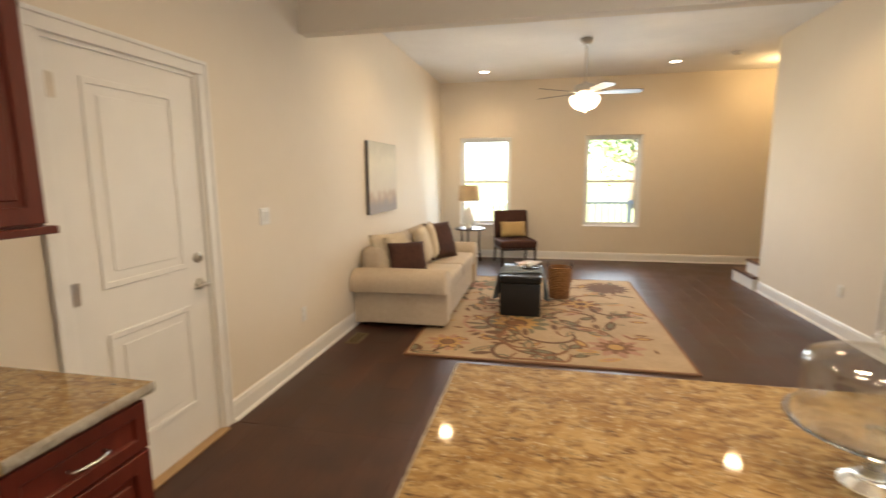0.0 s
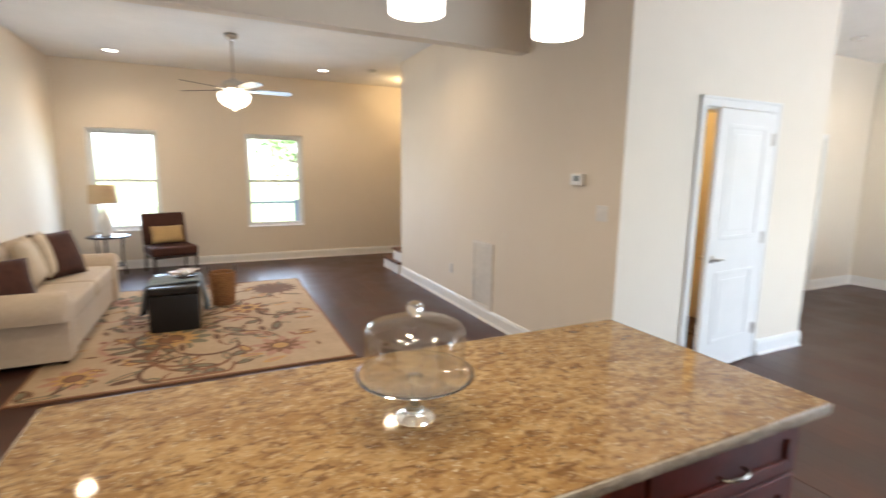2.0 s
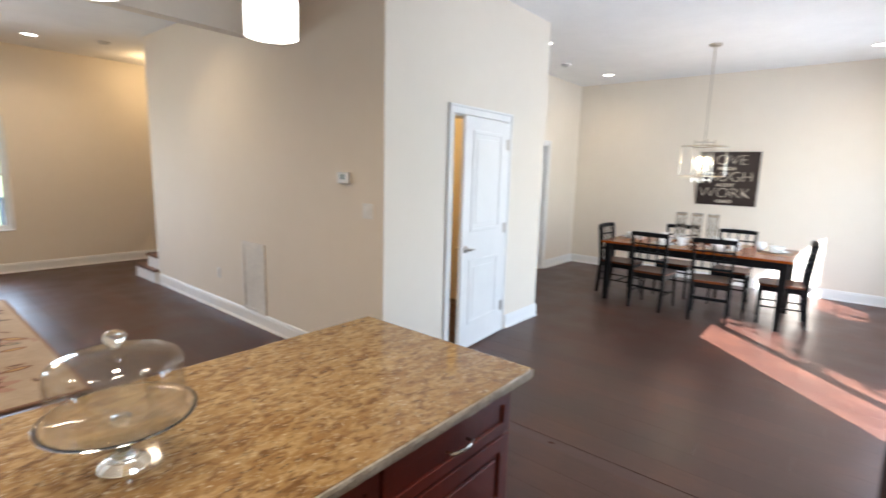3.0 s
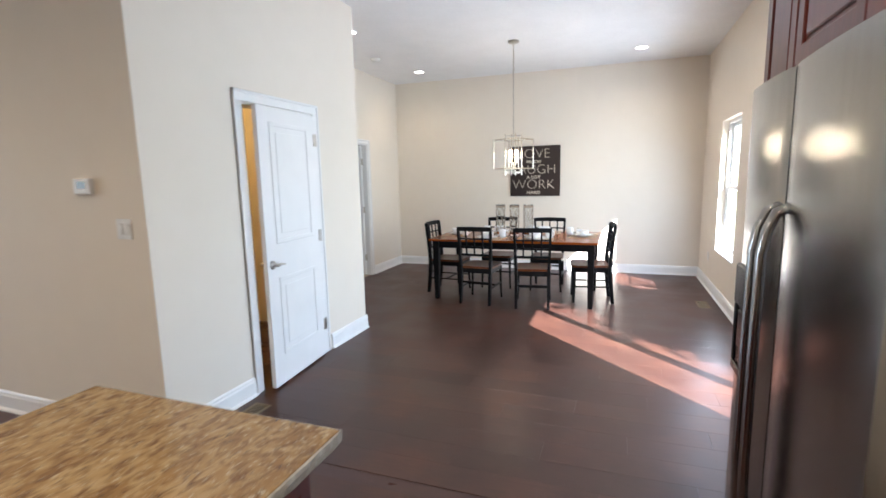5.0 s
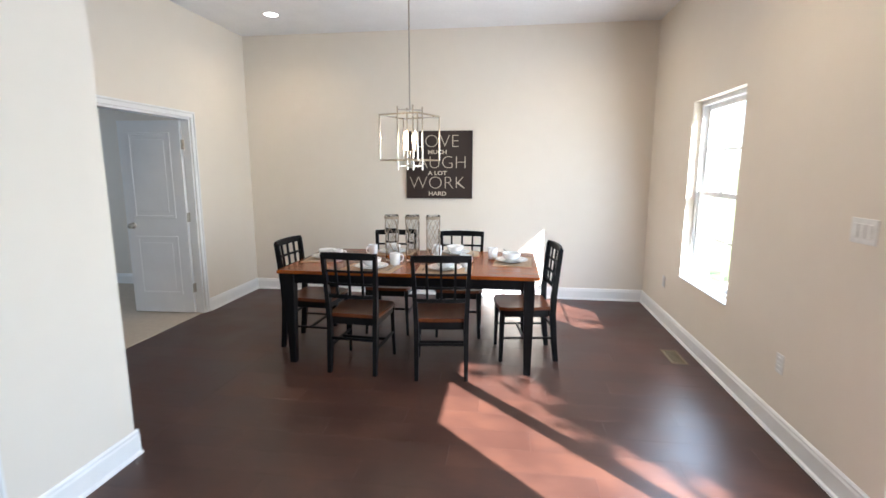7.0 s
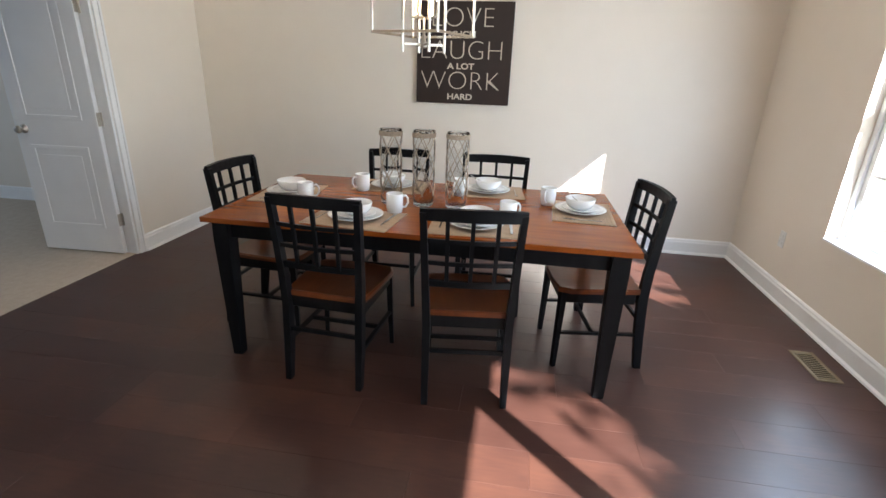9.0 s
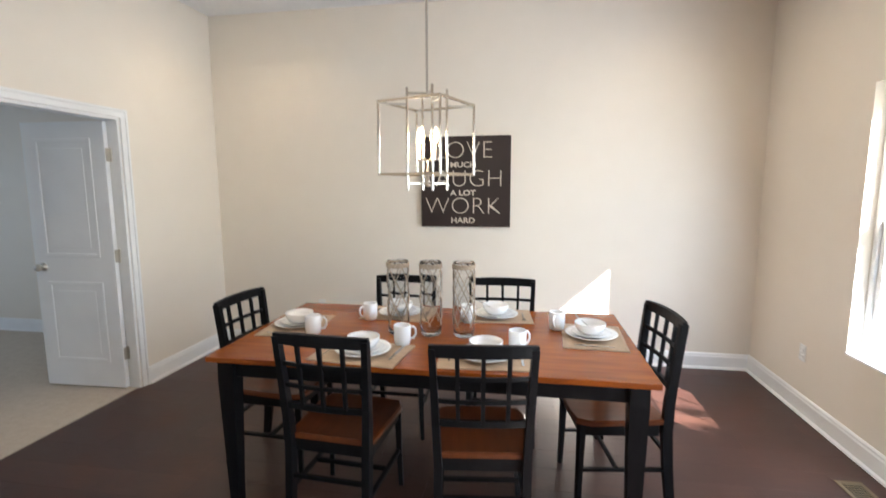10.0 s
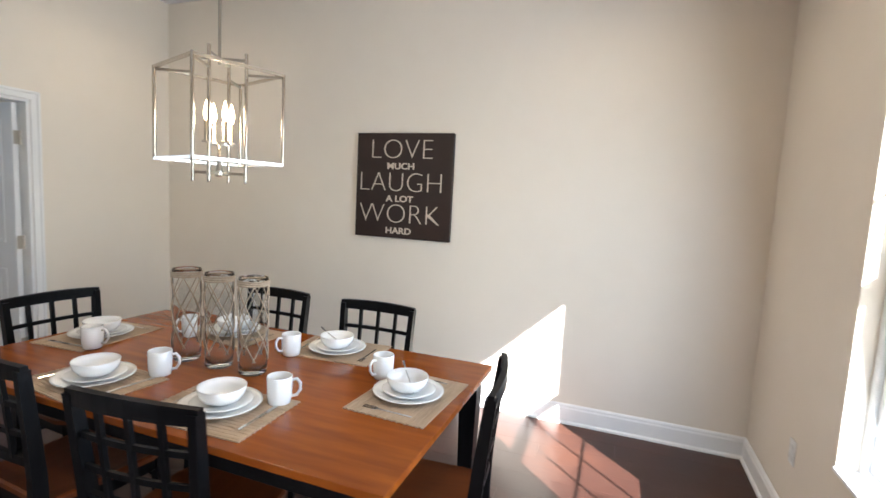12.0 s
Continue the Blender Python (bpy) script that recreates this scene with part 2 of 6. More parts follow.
def wall(name, axis, at, thick, a0, a1, holes=(), z1=CEIL, material=None, label=""):
    """A wall along axis 'x' or 'y': from at to at+thick across, a0 to a1 along, with holes (b0, b1, z0, z1) cut through it."""
    bm = bmesh.new()
    lo, hi = min(at, at + thick), max(at, at + thick)
    us = sorted({a0, a1, *(h[0] for h in holes), *(h[1] for h in holes)})
    zs = sorted({0, z1, *(h[2] for h in holes), *(h[3] for h in holes)})
    verts = {}

    def vert(u, g, z):
        if (u, g, z) not in verts:
            verts[u, g, z] = bm.verts.new((u, g, z) if axis == "x" else (g, u, z))
        return verts[u, g, z]

    def solid(i, k):
        if not (0 <= i < len(us) - 1 and 0 <= k < len(zs) - 1):
            return False
        u, z = (us[i] + us[i + 1]) / 2, (zs[k] + zs[k + 1]) / 2
        return not any(h[0] < u < h[1] and h[2] < z < h[3] for h in holes)

    for i in range(len(us) - 1):
        for k in range(len(zs) - 1):
            if not solid(i, k):
                continue
            u0, u1, c0, c1 = us[i], us[i + 1], zs[k], zs[k + 1]
            for g in (lo, hi):
                bm.faces.new([vert(u, g, z) for u, z in ((u0, c0), (u1, c0), (u1, c1), (u0, c1))])
            for near, (p, q) in (((i - 1, k), ((u0, c0), (u0, c1))), ((i + 1, k), ((u1, c0), (u1, c1))), ((i, k - 1), ((u0, c0), (u1, c0))), ((i, k + 1), ((u0, c1), (u1, c1)))):
                if not solid(*near):
                    bm.faces.new([vert(p[0], lo, p[1]), vert(q[0], lo, q[1]), vert(q[0], hi, q[1]), vert(p[0], hi, p[1])])
    return struct(name, bm, material or WALL, label, "wall")


# ---------- the shell ----------
XW, XE, YS, YN = -2.2, 8.355, -1.26, 8.69
XT, YC, XJ, YD = 2.41, 2.32, 4.75, 3.58           # vent wall, closet wall, jog, dining north wall
TOP = CEIL + 0.0
wall("wall_west", "y", XW, -0.15, YS - 0.15, YN + 0.15, [(1.46, 2.31, 0, 2.075)], label="warm beige painted wall with a white entry door")
wall("wall_south", "x", YS, -0.15, XW, XE, [(3.10, 4.62, 0, 2.02), (6.21, 7.17, 0.56, 2.12)], label="warm beige painted wall with a glass door and a window")
wall("wall_east", "y", XE, 0.15, YS - 0.15, 7.35, label="warm beige painted end wall of the dining area")
wall("wall_north_living", "x", YN, 0.15, XW, 3.75, [(-1.85, -0.92, 0.595, 2.17), (0.345, 1.285, 0.595, 2.17)], label="warm tan painted wall with two bright windows")
wall("wall_vent", "y", XT, 0.12, YC, 6.70, label="beige painted partition with a tall return-air grille")
wall("wall_closet", "x", YC, 0.12, XT + 0.12, XJ, [(3.19, 3.995, 0, 2.07)], label="pale painted wall with a closet door ajar")
wall("wall_jog", "y", XJ, -0.12, YC + 0.12, YD, label="pale painted return wall")
wall("wall_dining_north", "x", YD, 0.12, XJ - 0.12, XE, [(5.80, 7.235, 0, 2.065)], label="beige painted wall with a double-width opening to a bedroom")
wall("wall_closet_back", "x", 3.58, 0.12, XT + 0.12, XJ - 0.12, label="plain closet back wall")
wall("wall_stair", "y", 3.6, 0.15, 3.7, YN, label="tan stair hall wall")
wall("wall_bedroom_west", "y", 5.2, -0.12, 3.7, 7.2, material=WALL_BED, label="bedroom wall with bluish daylight put into its paint colour")
wall("wall_bedroom_north", "x", 7.2, 0.15, 5.08, XE, material=WALL_BED, label="bedroom wall with bluish daylight put into its paint colour")

bm = bmesh.new()
box(bm, XW, 3.50, 2.60, XT, 3.62, CEIL)
struct("beam", bm, WALL, "painted drop beam between kitchen and living room", "beam")
bm = bmesh.new()
box(bm, XW - 0.15, YS - 0.15, CEIL, XE + 0.15, YN + 0.15, CEIL + 0.12)
struct("ceiling", bm, CEILING, "flat white textured ceiling with recessed lights", "ceiling")
bm = bmesh.new()
box(bm, XW - 0.15, YS - 0.15, -0.12, XE + 0.15, YD + 0.02, -0.003)
box(bm, XW - 0.15, YD + 0.02, -0.12, 3.75, YN + 0.15, -0.003)
struct("floor", bm, FLOOR, "dark reddish-brown plank floor with a soft sheen", "floor")
bm = bmesh.new()
box(bm, 5.05, YD + 0.02, -0.12, XE + 0.15, 7.35, 0.004)
struct("floor_bedroom", bm, CARPET, "beige cut-pile bedroom carpet", "carpet")


def baseboard(a, b, inward):
    """White baseboard with a stepped top along a wall from a to b; inward: the way into the room."""
    a, b, n = Vector((*a, 0)), Vector((*b, 0)), Vector((*inward, 0))
    d = (b - a)
    bm = bmesh.new()
    prof = [(0, 0), (0.016, 0), (0.016, 0.105), (0.012, 0.117), (0.012, 0.127), (0.005, 0.138), (0, 0.138)]
    shoe = [(0.016, 0), (0.03, 0), (0.028, 0.012), (0.016, 0.02)]
    for pr in (prof, shoe):
        r0 = [bm.verts.new(a + n * p + Vector((0, 0, z))) for p, z in pr]
        r1 = [bm.verts.new(b + n * p + Vector((0, 0, z))) for p, z in pr]
        for k in range(len(pr)):
            j = (k + 1) % len(pr)
            bm.faces.new((r0[k], r0[j], r1[j], r1[k]))
        bm.faces.new(r0[::-1])
        bm.faces.new(r1)
    return struct("baseboard", bm, TRIM, "white painted baseboard with a stepped top", "baseboard")


for a, b, n in (((XW, 2.39), (XW, YN), (1, 0)), ((XW, 1.10), (XW, 1.38), (1, 0)), ((XW, YN), (3.6, YN), (0, -1)), ((XT, YC - 0.016), (XT, 6.70), (-1, 0)),
                ((XT, YC), (3.11, YC), (0, -1)), ((4.11, YC), (XJ + 0.016, YC), (0, -1)), ((XJ, YC), (XJ, YD), (1, 0)), ((XJ, YD), (5.724, YD), (0, -1)),
                ((7.297, YD), (XE, YD), (0, -1)), ((XE, YS), (XE, YD), (-1, 0)), ((4.68, YS), (XE, YS), (0, 1)), ((2.80, YS), (3.04, YS), (0, 1)),
                ((XE, 3.7), (XE, 7.2), (-1, 0)), ((5.2, 7.2), (XE, 7.2), (0, -1))):
    baseboard(a, b, n)


def casing(name, axis, face, out, b0, b1, z1, w=0.075, label="white door casing"):
    """Flat moulded casing round a door opening, proud of the wall face."""
    bm = bmesh.new()
    f0, f1, f2 = face, face + out * 0.014, face + out * 0.022

    def bx(c0, d0, c1, d1, g):
        lo, hi = min(f0, g), max(f0, g)
        if axis == "x":
            box(bm, c0, lo, d0, c1, hi, d1, 0.003)
        else:
            box(bm, lo, c0, d0, hi, c1, d1, 0.003)

    for s, c in ((-1, b0), (1, b1)):
        bx(min(c, c + s * w), 0, max(c, c + s * w), z1, f1)
        bx(min(c + s * (w - 0.02), c + s * w), 0, max(c + s * (w - 0.02), c + s * w), z1 + w, f2)
    bx(b0 - w, z1, b1 + w, z1 + w, f1)
    bx(b0 - w, z1 + w - 0.02, b1 + w, z1 + w, f2)
    return struct(name, bm, TRIM, label, "door casing")


def jamb(axis, lo, hi, b0, b1, z1, t=0.02):
    """Lining boards of a door opening."""
    bm = bmesh.new()
    for c0, c1, d0, d1 in ((b0, b0 + t, 0, z1), (b1 - t, b1, 0, z1), (b0 + t, b1 - t, z1 - t, z1)):
        if axis == "x":
            box(bm, c0, lo, d0, c1, hi, d1)
        else:
            box(bm, lo, c0, d0, hi, c1, d1)
    return struct("trim", bm, TRIM, "white door jamb lining", "door jamb")


casing("trim", "y", XW, 1, 1.46, 2.31, 2.075)
casing("trim", "x", YC, -1, 3.19, 3.995, 2.07)
casing("trim", "x", YD, -1, 5.80, 7.235, 2.065, 0.06)
jamb("y", XW - 0.148, XW - 0.002, 1.46, 2.31, 2.075)
jamb("x", YC + 0.002, YC + 0.118, 3.19, 3.995, 2.07)
jamb("x", YD + 0.002, YD + 0.118, 5.80, 7.235, 2.065)
# ---------- doors and windows ----------


def panel_door(name, w, h, t, panels, label, lever_side, lever_z, category="door", deadbolt=None, knob=False):
    """A moulded two-panel door leaf in its own space: hinge edge at x=0, leaf to +x, faces at y=0 and y=t, with raised panels on both faces."""
    d = thing(name, Matrix(), label, category)
    bm = bmesh.new()
    box(bm, 0, 0, 0, w, t, h, 0.002)
    part("leaf", bm, DOORPAINT, d)
    for x0, x1, z0, z1 in panels:
        for side in (0, 1):
            bm = bmesh.new()
            y = -0.001 if side == 0 else t + 0.001
            s = -1 if side == 0 else 1
            rim = 0.03
            ring_frame(bm, "x", x0, z0, x1, z1, rim, rim, rim, rim, y, y + s * 0.006, 0.0026)
            part("panel_moulding", bm, DOORPAINT, d)
            bm = bmesh.new()
            box(bm, x0 + 0.07, min(y, y + s * 0.004), z0 + 0.07, x1 - 0.07, max(y, y + s * 0.004), z1 - 0.07, 0.0019)
            part("panel_field", bm, DOORPAINT, d)
    for s, y in ((-1, 0), (1, t)):
        bm = bmesh.new()
        lx = lever_side
        q = Matrix.Translation((lx, y, lever_z)) @ Matrix.Rotation(radians(90 * -s), 4, "X")
        lathe([(0.033, 0), (0.033, 0.006), (0.027, 0.012), (0.012, 0.014), (0.012, 0.05), (0.014, 0.055)] if not knob else [(0.033, 0), (0.033, 0.006), (0.012, 0.012), (0.012, 0.03), (0.026, 0.04), (0.029, 0.052), (0.022, 0.064), (0.006, 0.068)], 20, bm, q)
        if knob:
            part("door_knob", bm, DARKNICK, d, "aged nickel round knob", smooth=True)
            continue
        ex = lx + (-0.09 if lx > w / 2 else 0.09)
        tube(bm, [(lx, y + s * 0.048, lever_z), (lx + (ex - lx) * 0.3, y + s * 0.052, lever_z + 0.004), (lx + (ex - lx) * 0.75, y + s * 0.05, lever_z - 0.002), (ex, y + s * 0.046, lever_z - 0.004)], [0.011, 0.0095, 0.0085, 0.007], 8)
        part("lever_handle", bm, NICKEL, d, "brushed nickel lever", smooth=True)
        if deadbolt:
            bm = bmesh.new()
            q = Matrix.Translation((lx, y, deadbolt)) @ Matrix.Rotation(radians(90 * -s), 4, "X")
            lathe([(0.03, 0), (0.03, 0.008), (0.024, 0.016), (0.016, 0.018)], 20, bm, q)
            box(bm, lx - 0.006, min(y + s * 0.016, y + s * 0.034), deadbolt - 0.016, lx + 0.006, max(y + s * 0.016, y + s * 0.034), deadbolt + 0.016, 0.002)
            part("deadbolt", bm, NICKEL, d, "brushed nickel deadbolt turn")
    return d


def hinges(d, side_y, zs):
    for z in zs:
        bm = bmesh.new()
        rod(bm, (-0.004, side_y, z - 0.05), (-0.004, side_y, z + 0.05), 0.0075)
        box(bm, -0.0035, min(side_y, side_y * 0.6), z - 0.048, 0.03, side_y + (0.0025 if side_y > 0 else -0.0025), z + 0.048)
        part("hinge", bm, NICKEL, d, "nickel butt hinge")


PANELS = [(0.13, 0.66, 1.04, 1.93), (0.13, 0.66, 0.24, 0.81)]
# entry door in the west wall: hinge at the low-y side, room face looks to +x
d1 = panel_door("entry_door", 0.805, 2.045, 0.042, [(0.14, 0.65, 1.02, 1.93), (0.14, 0.65, 0.24, 0.815)], "closed white two-panel entry door with nickel lever and deadbolt", 0.735, 0.915, deadbolt=1.065)
hinges(d1, -0.004, (0.28, 1.03, 1.87))
d1.matrix_world = pose(XW - 0.012, 1.483, 0.012, 0, 0, 90)
# closet door, slightly ajar towards the room, hinge at the high-x side
d2 = panel_door("closet_door", 0.762, 2.035, 0.036, [(0.12, 0.635, 1.06, 1.93), (0.12, 0.635, 0.22, 0.81)], "white two-panel closet door standing slightly ajar", 0.702, 0.915)
hinges(d2, 0.04, (0.27, 1.05, 1.84))
d2.matrix_world = pose(3.974, YC - 0.002, 0.014, 0, 0, 180 + 5.0)
# bedroom door leaf, swung open into the bedroom, hinge at the high-x side
d3 = panel_door("bedroom_door", 0.68, 2.02, 0.036, [(0.11, 0.58, 1.02, 1.9), (0.11, 0.58, 0.2, 0.83)], "white two-panel bedroom door standing open", 0.605, 0.94, knob=True)
for z in (0.27, 1.03, 1.78):
    bm = bmesh.new()
    box(bm, -0.0035, 0.002, z - 0.048, -0.0005, 0.03, z + 0.048)
    rod(bm, (-0.006, -0.010, z - 0.05), (-0.006, -0.010, z + 0.05), 0.0085)
    box(bm, -0.0035, -0.019, z - 0.048, -0.0005, 0.002, z + 0.048)
    part("hinge", bm, DARKNICK, d3, "dark nickel butt hinge")
d3.matrix_world = pose(7.203, YD + 0.08, 0.016, 0, 0, 92)
bm = bmesh.new()
box(bm, XW - 0.06, 1.46, 0.0005, XW + 0.045, 2.31, 0.011, 0.004, 2)
struct("trim", bm, mat("threshold_oak", (0.42, 0.27, 0.14), 0.45, scale=12, stretch=(6, 1, 1)), "pale wooden door threshold strip", "threshold")


def sash_window(name, axis, face, out, b0, b1, z0, z1, grid=False, label="white double-hung sash window, overexposed daylight behind", depth=0.10):
    """A double-hung window in an opening; face is the room side of the wall, out the way outdoors."""
    w = thing(name, Matrix(), label, "window")
    w["kind"] = "structure"
    f = face + out * depth

    def bx(bm, c0, d0, c1, d1, g0, g1, bev=0.003):
        lo, hi = min(g0, g1), max(g0, g1)
        if axis == "x":
            box(bm, c0, lo, d0, c1, hi, d1, bev)
        else:
            box(bm, lo, c0, d0, hi, c1, d1, bev)

    bm = bmesh.new()
    t = 0.035
    ring_frame(bm, axis, b0, z0, b1, z1, t, t, t, t, f - out * 0.03, f + out * 0.04, 0.003)
    part("window_frame", bm, VINYL, w)
    bm = bmesh.new()
    bx(bm, b0 - 0.0, z0 - 0.0, b1 + 0.0, z0 + 0.016, face - out * 0.012, f - out * 0.03)
    part("window_sill", bm, TRIM, w)
    zm = (z0 + z1) / 2
    for k, (s0, s1, off) in enumerate(((z0 + t, zm + 0.02, -0.012), (zm - 0.02, z1 - t, 0.016))):
        bm = bmesh.new()
        g0, g1 = f + out * off, f + out * (off + 0.026)
        r = 0.04
        ring_frame(bm, axis, b0 + t, s0, b1 - t, s1, r, r, r, r, g0, g1, 0.003)
        sash = part("sash", bm, VINYL, w)
        if grid:
            gm = (s0 + s1) / 2
            bm = bmesh.new()
            bx(bm, b0 + t + r, gm - 0.008, b1 - t - r, gm + 0.008, f + out * (off + 0.01), f + out * (off + 0.016), 0.001)
            part("muntin", bm, VINYL, sash)
            for q in (1, 2):
                c = b0 + t + r + (b1 - b0 - 2 * t - 2 * r) * q / 3
                bm = bmesh.new()
                bx(bm, c - 0.008, s0 + r, c + 0.008, s1 - r, f + out * (off + 0.0102), f + out * (off + 0.0158), 0.001)
                part("muntin", bm, VINYL, sash)
        bm = bmesh.new()
        bx(bm, b0 + t + r, s0 + r, b1 - t - r, s1 - r, f + out * (off + 0.011), f + out * (off + 0.015), 0)
        pane = part("pane", bm, PANE, sash)
        pane.visible_shadow = False
    bm = bmesh.new()
    cm = (b0 + b1) / 2
    bx(bm, cm - 0.03, zm + 0.021, cm + 0.03, zm + 0.036, f - out * 0.011, f + out * 0.012)
    part("sash_lock", bm, PLASTIC, w)
    return w


sash_window("window_1", "x", YN, 1, -1.85, -0.92, 0.595, 2.17)
sash_window("window_2", "x", YN, 1, 0.345, 1.285, 0.595, 2.17)
sash_window("window_3", "x", YS, -1, 6.21, 7.17, 0.56, 2.12, grid=True)


def sliding_door():
    w = thing("sliding_glass_door", Matrix(), "white framed sliding glass patio door, bright daylight outside", "glass door")
    w["kind"] = "structure"
    y0, y1 = YS - 0.14, YS - 0.02
    x0, x1, h = 3.10, 4.62, 2.02
    bm = bmesh.new()
    box(bm, x0, y0, 0, x0 + 0.04, y1, h, 0.003)
    box(bm, x1 - 0.04, y0, 0, x1, y1, h, 0.003)
    box(bm, x0 + 0.04, y0, h - 0.05, x1 - 0.04, y1, h, 0.003)
    part("door_frame", bm, VINYL, w)
    bm = bmesh.new()
    box(bm, x0, y0, 0.001, x1, YS + 0.03, 0.02, 0.004)
    box(bm, x0 + 0.04, YS - 0.055, 0.02, x1 - 0.04, YS - 0.045, 0.032)
    box(bm, x0 + 0.04, YS - 0.105, 0.02, x1 - 0.04, YS - 0.095, 0.032)
    part("track", bm, NICKEL, w, "metal sill track")
    xm = (x0 + x1) / 2
    for a, b, y in ((x0 + 0.04, xm + 0.03, YS - 0.068), (xm - 0.03, x1 - 0.04, YS - 0.118)):
        bm = bmesh.new()
        ring_frame(bm, "x", a, 0.034, b, h - 0.05, 0.065, 0.065, 0.086, 0.07, y, y + 0.036, 0.004)
        s = part("sliding_panel", bm, VINYL, w)
        bm = boxed(a + 0.065, y + 0.014, 0.12, b - 0.065, y + 0.02, h - 0.12)
        p = part("pane", bm, PANE, s)
        p.visible_shadow = False
    bm = bmesh.new()
    tube(bm, [(3.17, YS - 0.03, 0.92), (3.17, YS + 0.02, 0.95), (3.17, YS + 0.02, 1.12), (3.17, YS - 0.03, 1.15)], 0.009)
    part("pull_handle", bm, VINYL, w)
    return w


sliding_door()

# ---------- outdoors ----------
GRASS = mat("lawn", (0.13, 0.18, 0.06), 0.9, second=(0.2, 0.22, 0.1), scale=8, bump=0.5)
bm = bmesh.new()
S = 1500
v = [bm.verts.new(p) for p in ((-S, -S, -0.45), (S, -S, -0.45), (S, S, -0.45), (-S, S, -0.45))]
bm.faces.new(v)
struct("ground", bm, GRASS, "sunlit green lawn reaching to the distance", "lawn")
CONC = mat("pale_concrete", (0.62, 0.6, 0.57), 0.85, second=(0.54, 0.52, 0.5), scale=9, bump=0.3)
bm = bmesh.new()
box(bm, 1.5, YS - 5.4, -0.46, 9.8, YS - 0.16, -0.06, 0.01)
struct("pavement", bm, CONC, "pale sunlit concrete patio outside the glass door", "patio")
bm = bmesh.new()
box(bm, -3.0, YN + 0.16, -0.46, 3.8, YN + 1.9, -0.06, 0.01)
struct("pavement", bm, CONC, "pale concrete front porch slab", "porch")
RAILW = mat("grey_rail_paint", (0.3, 0.32, 0.34), 0.5)


def porch_railing():
    r = thing("porch_railing", pose(-2.6, YN + 1.75, -0.06), "grey painted porch railing with upright balusters", "railing")
    for z in (0.12, 0.95):
        part("rail", boxed(0, -0.03, z, 6.0, 0.03, z + 0.045, 0.005), RAILW, r)
    for k in range(4):
        part("post", boxed(k * 1.98, -0.045, 0, k * 1.98 + 0.09, 0.045, 1.03, 0.006), RAILW, r)
    x = 0.2
    while x < 5.95:
        part("baluster", boxed(x, -0.013, 0.165, x + 0.026, 0.013, 0.95), RAILW, r)
        x += 0.13
    return r


porch_railing()
BARK = mat("grey_bark", (0.16, 0.12, 0.09), 0.9, second=(0.08, 0.06, 0.045), scale=14, stretch=(4, 4, 1), bump=0.8)
LEAF = mat("green_leaves", (0.12, 0.2, 0.07), 0.6, second=(0.08, 0.14, 0.04), scale=3)


def tree(x, y, h, spread, seed, z0=-0.45, leaves=2600):
    rnd = random.Random(seed)
    t = thing("tree", pose(x, y, z0), "leafy green broadleaf tree in sunlight", "tree", "garden trees")
    bm = bmesh.new()
    tube(bm, [(0, 0, -0.1), (0.04, 0.02, h * 0.25), (-0.03, 0.05, h * 0.5), (0.05, 0, h * 0.8)], [h * 0.03, h * 0.024, h * 0.016, h * 0.005], 9)
    tips = []
    for k in range(14):
        a, z = rnd.uniform(0, 6.28), h * rnd.uniform(0.28, 0.72)
        r = spread * rnd.uniform(0.55, 1.0) * (1.15 - abs(z / h - 0.5))
        e = Vector((r * math.cos(a), r * math.sin(a), z + h * rnd.uniform(0.06, 0.25)))
        tube(bm, [(0, 0, z), (e.x * 0.5, e.y * 0.5, (z + e.z) / 2 + 0.1), tuple(e)], [h * 0.009, h * 0.006, h * 0.002], 6)
        tips += [e, e * 0.72 + Vector((0, 0, z * 0.28))]
    tips.append(Vector((0, 0, h * 0.9)))
    part("trunk", bm, BARK, t, smooth=True)
    vs, fs = [], []
    for k in range(leaves):
        c = rnd.choice(tips) + Vector((rnd.gauss(0, 1), rnd.gauss(0, 1), rnd.gauss(0, 0.8))) * spread * 0.19
        u = Vector((rnd.uniform(-1, 1), rnd.uniform(-1, 1), rnd.uniform(-0.6, 0.6))).normalized()
        w = u.cross(Vector((rnd.uniform(-1, 1), rnd.uniform(-1, 1), rnd.uniform(-1, 1)))).normalized()
        s = rnd.uniform(0.06, 0.12)
        i = len(vs)
        vs += [c - u * s, c + w * s * 0.5, c + u * s, c - w * s * 0.5]
        fs.append((i, i + 1, i + 2, i + 3))
    me = bpy.data.meshes.new("crown")
    me.from_pydata([tuple(p) for p in vs], [], fs)
    me.materials.append(LEAF)
    c = new("crown", me)
    c.parent = t
    return t


# the fifth, slim and dense, is an unseen tree added to trim the glass door's sunlight
for k, (x, y, h, s) in enumerate(((3.1, 17.5, 6.0, 2.0), (4.9, 19.0, 7.0, 2.6), (-10.6, 22.0, 7.5, 2.8), (9.2, -4.9, 6.5, 2.0), (0.64, -6.0, 8.6, 0.85), (5.2, -13.5, 7.0, 2.8))):
    tree(x, y, h, s, 10 + k, leaves=13000 if k == 4 else 2600)
# the hedge line far behind
for k in (0, 4, 5, 6, 7, 8):
    tree(-14 + k * 4.6, 27 + (k % 3) * 1.5, 8.0, 3.4, 40 + k, leaves=1500)

# ---------- ceiling fixtures ----------
CANGLOW = glow("can_bulb_glow", (1.0, 0.88, 0.7), 1.5)


